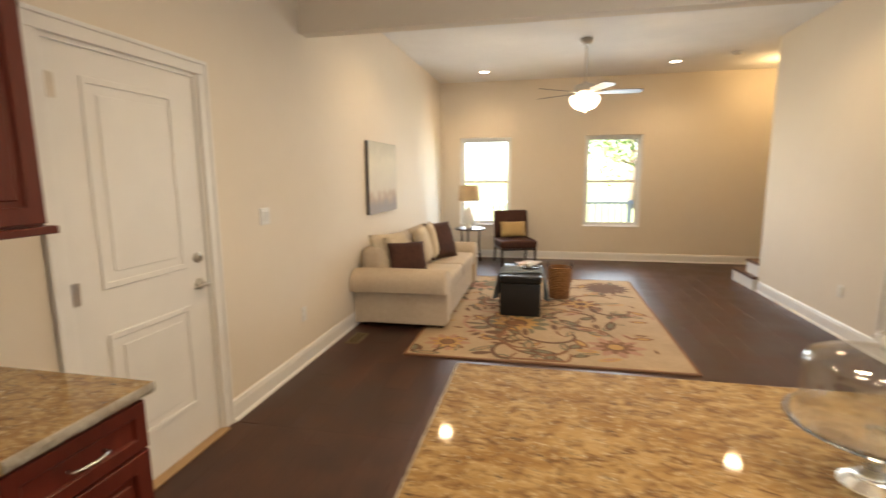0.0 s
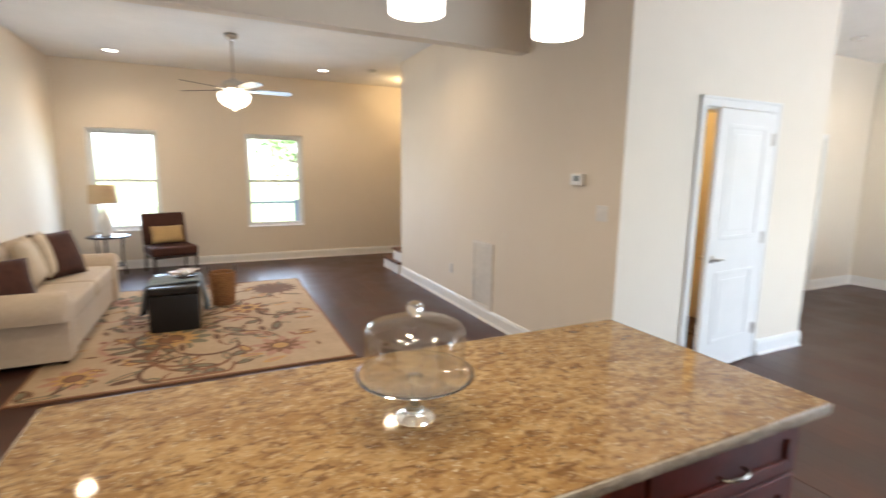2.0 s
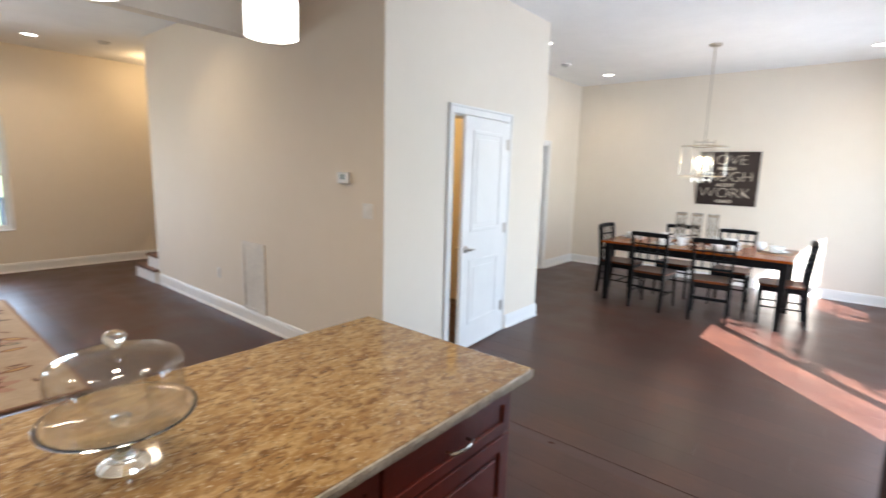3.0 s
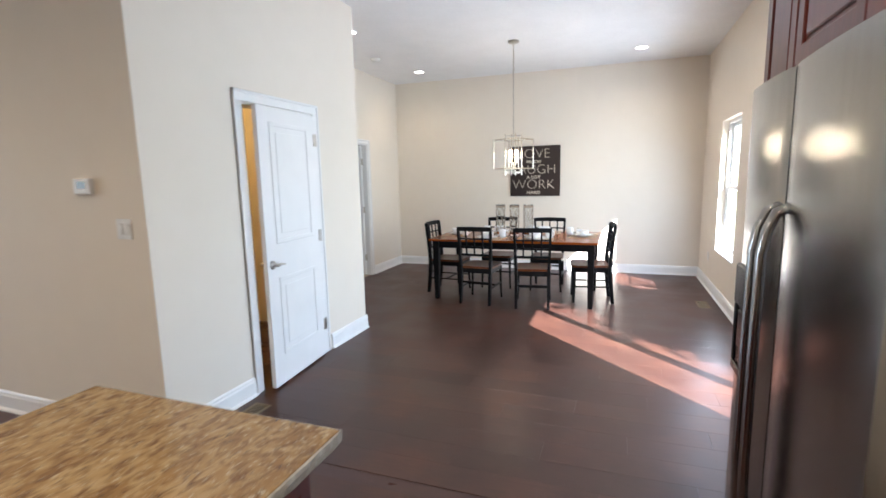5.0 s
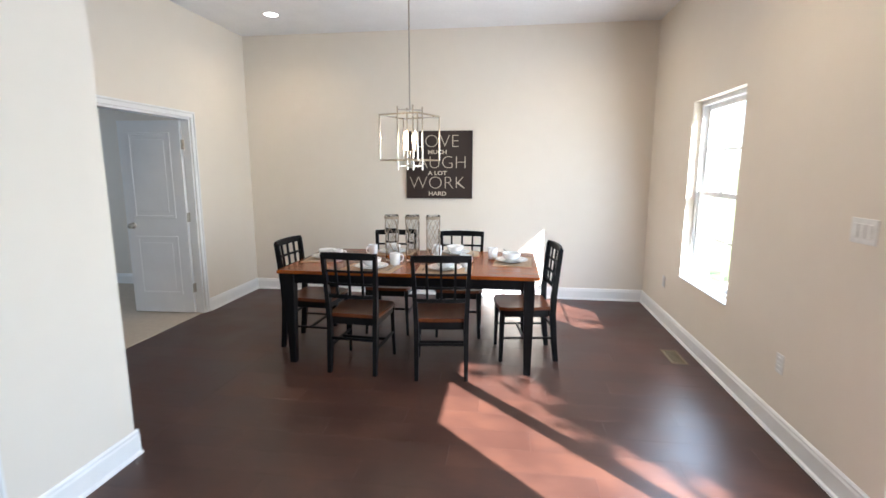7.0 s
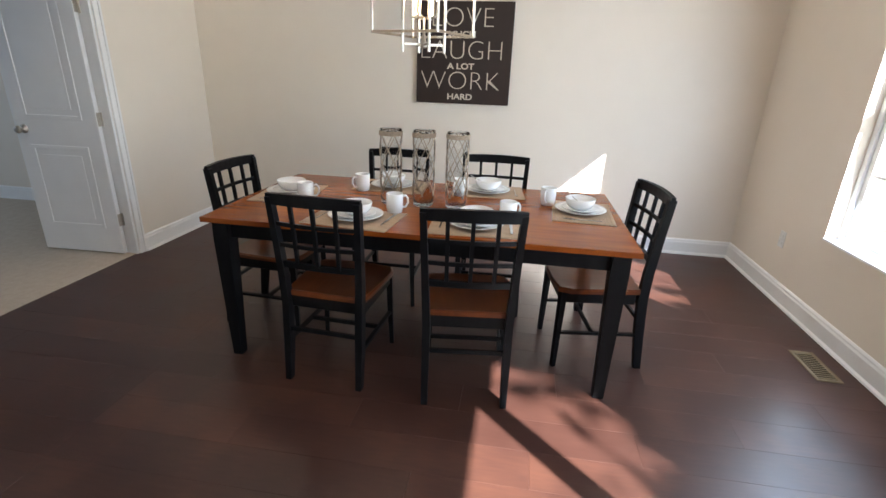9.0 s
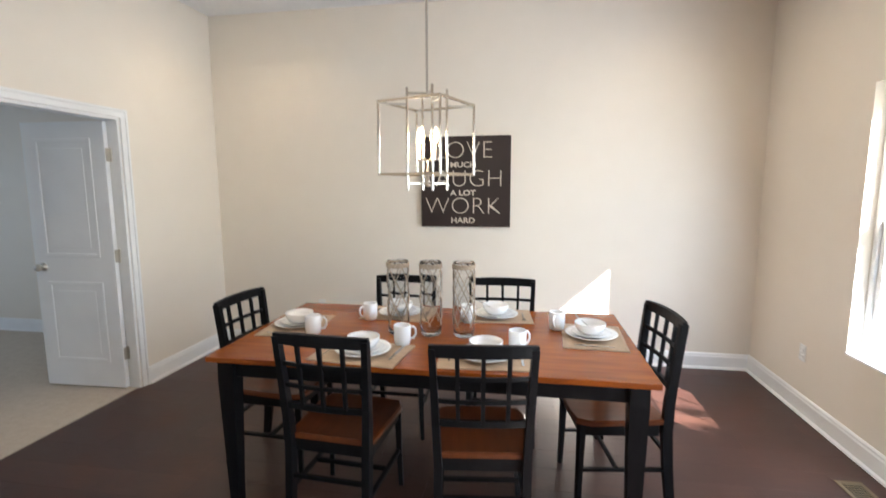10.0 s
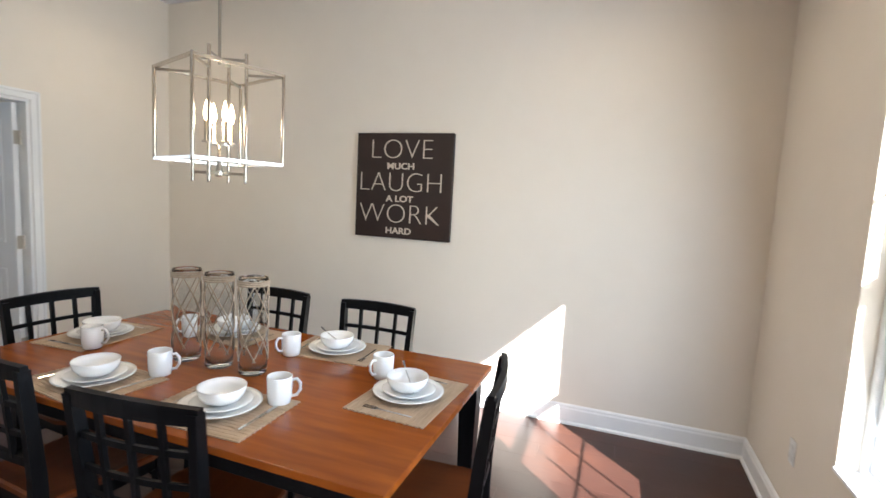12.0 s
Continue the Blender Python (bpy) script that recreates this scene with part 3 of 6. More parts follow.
def can_light(x, y):
    c = thing("recessed_light", pose(x, y, CEIL), "round white recessed ceiling light, switched on", "ceiling light", "recessed ceiling lights")
    part("trim_ring", lathe([(0.095, 0.0), (0.095, -0.004), (0.088, -0.008), (0.072, -0.006), (0.07, -0.001)], 32, cap=False), TRIM, c, smooth=True)
    part("bulb", lathe([(0.071, -0.0015), (0.05, -0.004), (0.015, -0.0055)], 32), CANGLOW, c, "glowing lamp face", smooth=True)
    return c


# includes the four added kitchen ones, which have no known fixture
for cx, cy in CANS:
    can_light(cx, cy)


def smoke_detector(x, y):
    c = thing("smoke_detector", pose(x, y, CEIL), "small round white smoke detector on the ceiling", "smoke detector")
    part("base", lathe([(0.065, 0), (0.065, -0.012), (0.06, -0.02)], 28), PLASTIC, c, smooth=True)
    part("cap", lathe([(0.05, -0.02), (0.05, -0.032), (0.04, -0.038), (0.01, -0.04)], 28), PLASTIC, c, smooth=True)


smoke_detector(6.6, 3.04)
smoke_detector(2.2, 7.44)

SHADE = mat("frosted_glass_shade", (0.95, 0.9, 0.8), 0.4, emit=0.58, scale=10)
SHADE.node_tree.nodes["Principled BSDF"].inputs["Emission Color"].default_value = (1.0, 0.86, 0.68, 1)


def pendant(x, y, z):
    p = thing("pendant_light", pose(x, y, z), "white frosted drum pendant light glowing over the island", "pendant light", "pendants over the island")
    part("shade", lathe([(0.058, 0.004), (0.062, 0.0), (0.062, 0.235), (0.058, 0.24), (0.03, 0.242)], 36, cap=False), SHADE, p, "glowing frosted glass drum", smooth=True)
    part("diffuser", lathe([(0.057, 0.006), (0.057, 0.009)], 36), SHADE, p)
    part("socket_cup", lathe([(0.032, 0.2425), (0.032, 0.28), (0.02, 0.3), (0.006, 0.305)], 20), NICKEL, p, smooth=True)
    part("cord", rod(bmesh.new(), (0, 0, 0.3), (0, 0, CEIL - z - 0.02), 0.004), NICKEL, p)
    part("canopy", lathe([(0.06, CEIL - z), (0.06, CEIL - z - 0.015), (0.05, CEIL - z - 0.022), (0.008, CEIL - z - 0.026)], 28), NICKEL, p, smooth=True)


for px in PENDANTS:
    pendant(px, PENDANT_Y, PENDANT_Z)

FANWOOD = mat("grey_brown_fan_blade", (0.06, 0.055, 0.055), 0.4, scale=8, stretch=(1, 8, 1))
BOWL = mat("frosted_bowl_glass", (0.95, 0.88, 0.75), 0.4, emit=0.55, scale=10)
BOWL.node_tree.nodes["Principled BSDF"].inputs["Emission Color"].default_value = (1.0, 0.8, 0.55, 1)


def ceiling_fan():
    f = thing("ceiling_fan", pose(0.135, 6.286, CEIL), "brushed nickel ceiling fan with five blades and a lit glass bowl", "ceiling fan")
    part("canopy", lathe([(0.075, 0), (0.075, -0.03), (0.05, -0.06), (0.02, -0.07)], 28), NICKEL, f, smooth=True)
    part("downrod", rod(bmesh.new(), (0, 0, -0.06), (0, 0, -0.52), 0.013), NICKEL, f)
    part("motor", lathe([(0.03, -0.5), (0.05, -0.52), (0.12, -0.54), (0.135, -0.58), (0.13, -0.62), (0.09, -0.645), (0.08, -0.67)], 32), NICKEL, f, smooth=True)
    part("light_bowl", lathe([(0.1, -0.665), (0.165, -0.67), (0.18, -0.7), (0.165, -0.76), (0.12, -0.81), (0.05, -0.84), (0.01, -0.845)], 32), BOWL, f, "glowing frosted glass bowl", smooth=True)
    part("finial", lathe([(0.012, -0.842), (0.016, -0.855), (0.006, -0.87)], 14), NICKEL, f, smooth=True)
    for k in range(5):
        a = radians(2 + 72 * k)
        m = Matrix.Rotation(a, 4, "Z") @ Matrix.Translation((0, 0, -0.628)) @ Matrix.Rotation(radians(-11), 4, "X")
        bm = bmesh.new()
        pts = [(0.2, -0.05), (0.27, -0.062), (0.45, -0.068), (0.62, -0.068), (0.665, -0.05), (0.68, 0), (0.665, 0.05), (0.62, 0.068), (0.45, 0.068), (0.27, 0.062), (0.2, 0.05)]
        lo = [bm.verts.new(m @ Vector((x, y, -0.003))) for x, y in pts]
        hi = [bm.verts.new(m @ Vector((x, y, 0.003))) for x, y in pts]
        bm.faces.new(lo[::-1])
        bm.faces.new(hi)
        for i in range(len(pts)):
            j = (i + 1) % len(pts)
            bm.faces.new((lo[i], lo[j], hi[j], hi[i]))
        b = part("blade", bm, FANWOOD, f)
        bm = bmesh.new()
        box(bm, 0.09, -0.018, -0.01, 0.26, 0.018, -0.0035, 0.002, m=m)
        part("blade_iron", bm, NICKEL, b)


ceiling_fan()

CANDLE = mat("candle_sleeve", (0.75, 0.68, 0.55), 0.5)
BULB = glow("chandelier_bulb_glow", (1.0, 0.68, 0.30), 2.2)


CAGEMET = mat("polished_warm_nickel", (0.66, 0.60, 0.51), 0.22, 1.0, second=(0.60, 0.54, 0.46), scale=50, bump=0.05, bump_scale=120, stretch=(1, 1, 0.1))


def chandelier():
    c = thing("chandelier", pose(6.53, 1.136, 0, 0, 0, 25), "brushed nickel open-box chandelier with four candle bulbs lit", "chandelier")
    part("canopy", lathe([(0.065, CEIL), (0.065, CEIL - 0.018), (0.05, CEIL - 0.026), (0.008, CEIL - 0.03)], 28), DARKNICK, c, smooth=True)
    part("stem", rod(bmesh.new(), (0, 0, 2.0), (0, 0, CEIL - 0.02), 0.0065), DARKNICK, c)

    def cage(name, r, z0, z1, w, label):
        bm = bmesh.new()
        k = [(r, 0), (0, r), (-r, 0), (0, -r)]
        for (x, y) in k:
            box(bm, x - w / 2, y - w / 2, z0, x + w / 2, y + w / 2, z1, w * 0.36, 3)
        for z in (z0 + w / 2, z1 - w / 2):
            if name == "outer_frame":
                for i in range(4):
                    bar(bm, (*k[i], z), (*k[(i + 1) % 4], z), w * 0.92, w * 0.92)
        shade(part(name, bm, CAGEMET, c, label), 60)

    cage("outer_frame", 0.250, 1.612, 1.980, 0.0125, "square nickel outer cage")
    cage("inner_frame", 0.104, 1.535, 2.05, 0.0125, "taller nickel inner cage")
    for z in (2.02, 1.572):
        bm = bmesh.new()
        bar(bm, (-0.098, 0, z), (0.098, 0, z), 0.011, 0.011)
        bar(bm, (0, -0.098, z + 0.0005), (0, 0.098, z + 0.0005), 0.011, 0.011)
        part("cross_bar", bm, DARKNICK, c)
    for a, b in (((0.104, 0), (0.246, 0)), ((-0.104, 0), (-0.246, 0)), ((0, 0.104), (0, 0.246)), ((0, -0.104), (0, -0.246))):
        part("link_bar", bar(bmesh.new(), (*a, 1.965), (*b, 1.965), 0.009, 0.009), DARKNICK, c)
    part("finial", lathe([(0.012, 1.556), (0.018, 1.566), (0.012, 1.592), (0.007, 1.62), (0.007, 1.69)], 16), DARKNICK, c, smooth=True)
    for k in range(4):
        a = radians(45 + 90 * k)
        x, y = 0.05 * math.cos(a), 0.05 * math.sin(a)
        m = Matrix.Translation((x, y, 0))
        bm = bmesh.new()
        bar(bm, (0, 0, 1.69), (x, y, 1.69), 0.008, 0.008)
        part("arm", bm, DARKNICK, c)
        part("candle_sleeve", lathe([(0.018, 1.69), (0.018, 1.697), (0.0095, 1.70), (0.0095, 1.775)], 16, None, m), DARKNICK, c, smooth=True)
        part("bulb", lathe([(0.006, 1.776), (0.0125, 1.797), (0.012, 1.812), (0.007, 1.836), (0.0015, 1.855)], 14, None, m), BULB, c, "glowing flame-shaped bulb", smooth=True)


chandelier()
# ---------- kitchen ----------


def granite():
    m = bpy.data.materials.new("speckled_gold_granite")
    m.use_nodes = True
    t, n = m.node_tree, m.node_tree.nodes
    b = n["Principled BSDF"]
    b.inputs["Roughness"].default_value = 0.05
    b.inputs["Specular IOR Level"].default_value = 0.5
    co = n.new("ShaderNodeTexCoord")
    mp = n.new("ShaderNodeMapping")
    mp.inputs["Rotation"].default_value = (0, 0, radians(28))
    mp.inputs["Scale"].default_value = (0.72, 1.3, 1)
    t.links.new(co.outputs["Object"], mp.inputs["Vector"])
    prev = None
    layers = (((0.225, 0.130, 0.048), None, 0, 0, 0), (None, (0.30, 0.195, 0.085), 7, 0.42, 0.62), (None, (0.35, 0.245, 0.12), 26, 0.46, 0.68), (None, (0.13, 0.068, 0.027), 32, 0.48, 0.68), (None, (0.05, 0.035, 0.025), 64, 0.60, 0.74), (None, (0.44, 0.38, 0.26), 90, 0.58, 0.74))
    for base, col, sc, lo, hi in layers:
        if base:
            prev = base
            continue
        ns = n.new("ShaderNodeTexNoise")
        ns.inputs["Scale"].default_value, ns.inputs["Detail"].default_value, ns.inputs["Distortion"].default_value = sc, 5, 0.8
        t.links.new(mp.outputs["Vector"], ns.inputs["Vector"])
        mr = n.new("ShaderNodeMapRange")
        mr.inputs["From Min"].default_value, mr.inputs["From Max"].default_value = lo, hi
        t.links.new(ns.outputs["Fac"], mr.inputs["Value"])
        mx = n.new("ShaderNodeMix")
        mx.data_type = "RGBA"
        mx.inputs[7].default_value = (*col, 1)
        if isinstance(prev, tuple):
            mx.inputs[6].default_value = (*prev, 1)
        else:
            t.links.new(prev, mx.inputs[6])
        t.links.new(mr.outputs["Result"], mx.inputs[0])
        prev = mx.outputs[2]
    t.links.new(prev, b.inputs["Base Color"])
    return m


GRANITE = granite()
CHROMEY = mat("satin_nickel_pull", (0.66, 0.64, 0.6), 0.22, 1.0, scale=40)


def pull(bm, a, b, out, r=0.006):
    """A bow pull between two places, standing off along out."""
    a, b, o = Vector(a), Vector(b), Vector(out)
    tube(bm, [a, a + o * 0.7, a + o + (b - a) * 0.2, a + o * 1.15 + (b - a) * 0.5, b + o - (b - a) * 0.2, b + o * 0.7, b], r, 8)
    return bm


def front(parent, axis, face, out, b0, b1, z0, z1, name, pull_at=None, pull_dir="h"):
    """A raised-panel cabinet front with a pull."""
    def bx(bm, c0, d0, c1, d1, g0, g1, bev):
        lo, hi = min(g0, g1), max(g0, g1)
        if axis == "x":
            box(bm, c0, lo, d0, c1, hi, d1, bev)
        else:
            box(bm, lo, c0, d0, hi, c1, d1, bev)
    bm = bmesh.new()
    r = min(0.055, (z1 - z0) * 0.28)
    f = face
    ring_frame(bm, axis, b0, z0, b1, z1, r, r, r, r, f, f + out * 0.02, 0.003)
    d = part(name, bm, CHERRY, parent)
    bm = bmesh.new()
    bx(bm, b0 + r, z0 + r, b1 - r, z1 - r, f, f + out * 0.009, 0)
    q = r + 0.018
    if z1 - z0 > 2 * q + 0.03:
        bx(bm, b0 + q, z0 + q, b1 - q, z1 - q, f + out * 0.008, f + out * 0.017, 0.006)
    part("raised_panel", bm, CHERRY, d)
    if pull_at:
        bm = bmesh.new()
        u, z = pull_at
        h = 0.05
        du, dz = (h, 0) if pull_dir == "h" else (0, h)
        if axis == "x":
            pull(bm, (u - du, f + out * 0.02, z - dz), (u + du, f + out * 0.02, z + dz), (0, out * 0.028, 0))
        else:
            pull(bm, (f + out * 0.02, u - du, z - dz), (f + out * 0.02, u + du, z + dz), (out * 0.028, 0, 0))
        part("handle", bm, CHROMEY, d, "satin nickel bow pull", smooth=True)
    return d


def base_unit(axis, back, face, out, b0, b1, drawers, label, group):
    """A floor cabinet unit: body, toe kick and fronts. drawers: heights from the top; the rest is a door."""
    c = thing("base_cabinet", Matrix(), label, "cabinet", group)
    bm = bmesh.new()
    lo, hi = min(back, face), max(back, face)
    k = face - out * 0.07
    kl, kh = min(back, k), max(back, k)
    if axis == "x":
        box(bm, b0, lo, 0.1, b1, hi, 0.874)
        box(bm, b0, kl, 0.0, b1, kh, 0.1)
    else:
        box(bm, lo, b0, 0.1, hi, b1, 0.874)
        box(bm, kl, b0, 0.0, kh, b1, 0.1)
    part("body", bm, CHERRY, c)
    z = 0.862
    g = 0.006
    for h in drawers:
        front(c, axis, face, out, b0 + g, b1 - g, z - h, z, "drawer", ((b0 + b1) / 2, z - h / 2))
        z -= h + 0.008
    if z > 0.25:
        front(c, axis, face, out, b0 + g, b1 - g, 0.115, z, "door", (b1 - 0.035, z - 0.09), "v")
    return c


# island: worktop and units facing south
bm = boxed(-0.585, 0.53, 0.877, 1.46, 1.402, 0.915, 0.006, 2)
EDGE = mat("chiselled_granite_edge", (0.46, 0.43, 0.38), 0.5, second=(0.20, 0.17, 0.13), scale=60, amount=0.9, bump=0.5, bump_scale=140)


def chiselled_edge(top, x0, y0, x1, y1, z0, z1, seed):
    """A rough split-stone band round a worktop's rim."""
    rnd = random.Random(seed)
    step = 0.018
    around = []
    for (ax, ay), (bx, by), (nx, ny) in (((x0, y0), (x1, y0), (0, -1)), ((x1, y0), (x1, y1), (1, 0)), ((x1, y1), (x0, y1), (0, 1)), ((x0, y1), (x0, y0), (-1, 0))):
        n = max(2, int(math.hypot(bx - ax, by - ay) / step))
        around += [(ax + (bx - ax) * k / n, ay + (by - ay) * k / n, nx, ny) for k in range(n)]
    bm = bmesh.new()
    rows = []
    for z, proud in ((z0 + 0.003, 0.0), (z0 + 0.005, 0.002), (z0 + 0.014, 0.004), (z0 + 0.025, 0.004), (z1 - 0.005, 0.002), (z1 - 0.003, 0.0)):
        rows.append([bm.verts.new((x + nx * (proud + (rnd.uniform(0.0005, 0.004) if proud else -0.001)), y + ny * (proud + (rnd.uniform(0.0005, 0.004) if proud else -0.001)), z + (rnd.uniform(-0.002, 0.002) if proud > 0.003 else 0))) for x, y, nx, ny in around])
    for a, b in zip(rows, rows[1:]):
        for i in range(len(around)):
            j = (i + 1) % len(around)
            bm.faces.new((a[i], a[j], b[j], b[i]))
    return part("chiselled_edge", bm, EDGE, top, "pale rough split-stone edge")


island_top = tagged(part("island_worktop", bm, GRANITE), "speckled gold-brown granite island worktop with a rough edge", "countertop")
chiselled_edge(island_top, -0.585, 0.53, 1.46, 1.402, 0.877, 0.915, 3)
xs = [-0.44, 0.16, 0.76, 1.37]
for k in range(3):
    base_unit("x", 1.10, 0.575, -1, xs[k] + 0.001, xs[k + 1] - 0.001, (0.15, 0.28, 0.29) if k == 2 else (0.15,), "dark cherry island cabinet with nickel pulls" + (", three drawers" if k == 2 else ""), "island cabinets")
bm = bmesh.new()
box(bm, -0.44, 1.102, 0.0, 1.37, 1.12, 0.875, 0.002)
tagged(part("island_back_panel", bm, CHERRY), "plain dark cherry panel along the island's back", "cabinet panel")

# counter run along the west wall
bm = boxed(XW + 0.002, 0.655, 0.877, -1.47, 1.085, 0.915, 0.006, 2)
wall_top = tagged(part("worktop", bm, GRANITE), "speckled gold-brown granite worktop along the wall", "countertop")
chiselled_edge(wall_top, XW + 0.012, 0.665, -1.47, 1.085, 0.877, 0.915, 4)
for k in range(1):
    base_unit("y", XW + 0.004, -1.505, 1, 0.658, 1.07, (0.15, 0.28, 0.29), "dark cherry base cabinet with three drawers and nickel pulls", "wall run cabinets")
bm = bmesh.new()
c = thing("wall_cabinet", Matrix(), "dark cherry wall cabinet with a raised-panel door", "cabinet")
box(bm, XW + 0.003, 0.66, 1.372, -1.90, 1.165, 2.40)
part("body", bm, CHERRY, c)
front(c, "y", -1.90, 1, 0.665, 1.16, 1.38, 2.39, "door")
bm = boxed(XW + 0.003, 0.66, 1.345, -1.87, 1.19, 1.371, 0.004)
part("light_rail", bm, CHERRY, c)


def refrigerator():
    r = thing("refrigerator", Matrix(), "stainless side-by-side refrigerator with black sides and an ice dispenser", "refrigerator")
    x0, x1, yb, yf, h = 1.455, 2.40, YS + 0.03, -0.572, 1.785
    bm = boxed(x0, yb, 0.02, x1, yf, h - 0.012, 0.008, 2)
    part("body", bm, BLACKPL, r, "black textured side panels")
    bm = boxed(x0 + 0.02, yf - 0.02, 0.0, x1 - 0.02, yf + 0.05, 0.075, 0.003)
    part("kick_grille", bm, BLACKPL, r)
    xm = 1.985

    def door(a, b, name):
        n = 14
        prof = []
        for i in range(n + 1):
            u = i / n
            prof.append((a + (b - a) * u, yf + 0.012 + 0.048 + 0.012 * math.sin(math.pi * u) ** 0.6))
        prof = [(a, yf + 0.006)] + prof + [(b, yf + 0.006)]
        bm = bmesh.new()
        lo = [bm.verts.new((x, y, 0.085)) for x, y in prof]
        hi = [bm.verts.new((x, y, h)) for x, y in prof]
        bm.faces.new(lo)
        bm.faces.new(hi[::-1])
        for i in range(len(prof)):
            j = (i + 1) % len(prof)
            bm.faces.new((lo[i], lo[j], hi[j], hi[i]))
        return shade(part(name, bm, STEEL, r), 40)

    fd = door(xm + 0.004, x1, "freezer_door")
    rd = door(x0, xm - 0.004, "fresh_food_door")
    yf2 = yf + 0.066
    for d, x in ((fd, xm + 0.042), (rd, xm - 0.038)):
        bm = bmesh.new()
        tube(bm, [(x, yf2 - 0.012, 1.435), (x, yf2 + 0.022, 1.42), (x, yf2 + 0.04, 1.375), (x, yf2 + 0.05, 1.31), (x, yf2 + 0.052, 1.0), (x, yf2 + 0.052, 0.7), (x, yf2 + 0.048, 0.56), (x, yf2 + 0.035, 0.49), (x, yf2 + 0.015, 0.46), (x, yf2 - 0.012, 0.455)], 0.0135, 12)
        part("bar_handle", bm, STEEL, d, "long curved steel bar handle", smooth=True)
    # dispenser
    a, b, z0, z1 = 2.185, 2.385, 0.84, 1.215
    bm = bmesh.new()
    y = yf + 0.064
    box(bm, a, y - 0.03, z0, b, y + 0.012, z0 + 0.03, 0.004)
    cp = bmesh.new()
    box(cp, a, y - 0.03, z1 - 0.14, b, y + 0.014, z1, 0.006)
    part("control_panel", cp, BLACKPL, fd, "glossy black dispenser control panel")
    box(bm, a, y - 0.03, z0 + 0.03, a + 0.014, y + 0.012, z1 - 0.14, 0.003)
    box(bm, b - 0.014, y - 0.03, z0 + 0.03, b, y + 0.012, z1 - 0.14, 0.003)
    disp = part("dispenser", bm, BLACKPL, fd, "glossy black water and ice dispenser")
    bm = bmesh.new()
    box(bm, a + 0.014, y - 0.02, z0 + 0.03, b - 0.014, y + 0.004, z1 - 0.14)
    box(bm, a + 0.06, y + 0.002, z0 + 0.1, b - 0.06, y + 0.012, z1 - 0.15, 0.003)
    part("dispenser_recess", bm, BLACKPL, fd)
    for xx in (x0 + 0.06, x1 - 0.06):
        part("hinge_cover", boxed(xx - 0.05, yf - 0.06, h - 0.012, xx + 0.05, yf + 0.05, h + 0.012, 0.005), BLACKPL, r)


refrigerator()


def pantry():
    c = thing("pantry_cabinet", Matrix(), "tall dark cherry pantry cabinet beside the refrigerator", "cabinet")
    x0, x1, yb, yf = 2.43, 2.78, YS + 0.004, -0.645
    part("body", boxed(x0, yb, 0.1, x1, yf, 2.4), CHERRY, c)
    part("toe_kick", boxed(x0, yb, 0, x1, yf - 0.07, 0.1), BLACKPL, c)
    front(c, "x", yf, 1, x0 + 0.005, x1 - 0.005, 1.70, 2.39, "upper_door")
    front(c, "x", yf, 1, x0 + 0.005, x1 - 0.005, 0.995, 1.66, "middle_door")
    front(c, "x", yf, 1, x0 + 0.005, x1 - 0.005, 0.115, 0.985, "lower_door", ((x0 + x1) / 2, 0.93))
    c2 = thing("bridge_cabinet", Matrix(), "dark cherry cabinet over the refrigerator with two doors", "cabinet")
    part("body", boxed(x0 - 0.97, yb, 1.85, x0 - 0.004, yf, 2.4), CHERRY, c2)
    front(c2, "x", yf, 1, x0 - 0.965, x0 - 0.49, 1.86, 2.39, "door")
    front(c2, "x", yf, 1, x0 - 0.483, x0 - 0.01, 1.86, 2.39, "door")


pantry()
GLASS = mat("clear_glass", (0.98, 1.0, 0.99), 0.0, second=(0.97, 0.99, 0.98), glass=1.0, ior=1.45, scale=5)
BLOWN = thin_glass("thin_blown_glass", (0.985, 0.99, 0.988), 0.22)


def cake_stand():
    s = thing("cake_stand", pose(0.325, 0.94, 0.9155), "clear glass pedestal cake stand on the granite", "cake stand")
    part("pedestal", lathe([(0.054, 0.0), (0.052, 0.004), (0.03, 0.02), (0.014, 0.038), (0.012, 0.09), (0.02, 0.107), (0.02, 0.1125)], 40), GLASS, s, smooth=True)
    part("plate", lathe([(0.02, 0.113), (0.141, 0.115), (0.154, 0.122), (0.154, 0.127), (0.147, 0.125), (0.137, 0.1205), (0.005, 0.12)], 48), GLASS, s, smooth=True)
    d = thing("glass_dome", pose(0.325, 0.94, 1.0365), "clear glass cloche dome with a round knob on the cake stand", "cloche")
    outer = [(0.146, 0.0), (0.147, 0.02), (0.147, 0.126), (0.1445, 0.138), (0.137, 0.149), (0.126, 0.155), (0.08, 0.167), (0.02, 0.176)]
    inner = [(0.017, 0.173), (0.079, 0.164), (0.124, 0.152), (0.1345, 0.1465), (0.1418, 0.136), (0.144, 0.125), (0.144, 0.02), (0.143, 0.0)]
    q = Matrix.Diagonal((0.89, 0.89, 0.88, 1))
    part("dome", lathe(outer + [(0.001, 0.1775), (0.001, 0.1745)] + inner, 56, None, q, cap=False), BLOWN, d, smooth=True)
    part("knob", lathe([(0.011, 0.1782), (0.012, 0.184), (0.023, 0.194), (0.026, 0.205), (0.02, 0.217), (0.008, 0.223)], 28, None, q), GLASS, d, smooth=True)


cake_stand()

# ---------- wall fittings ----------


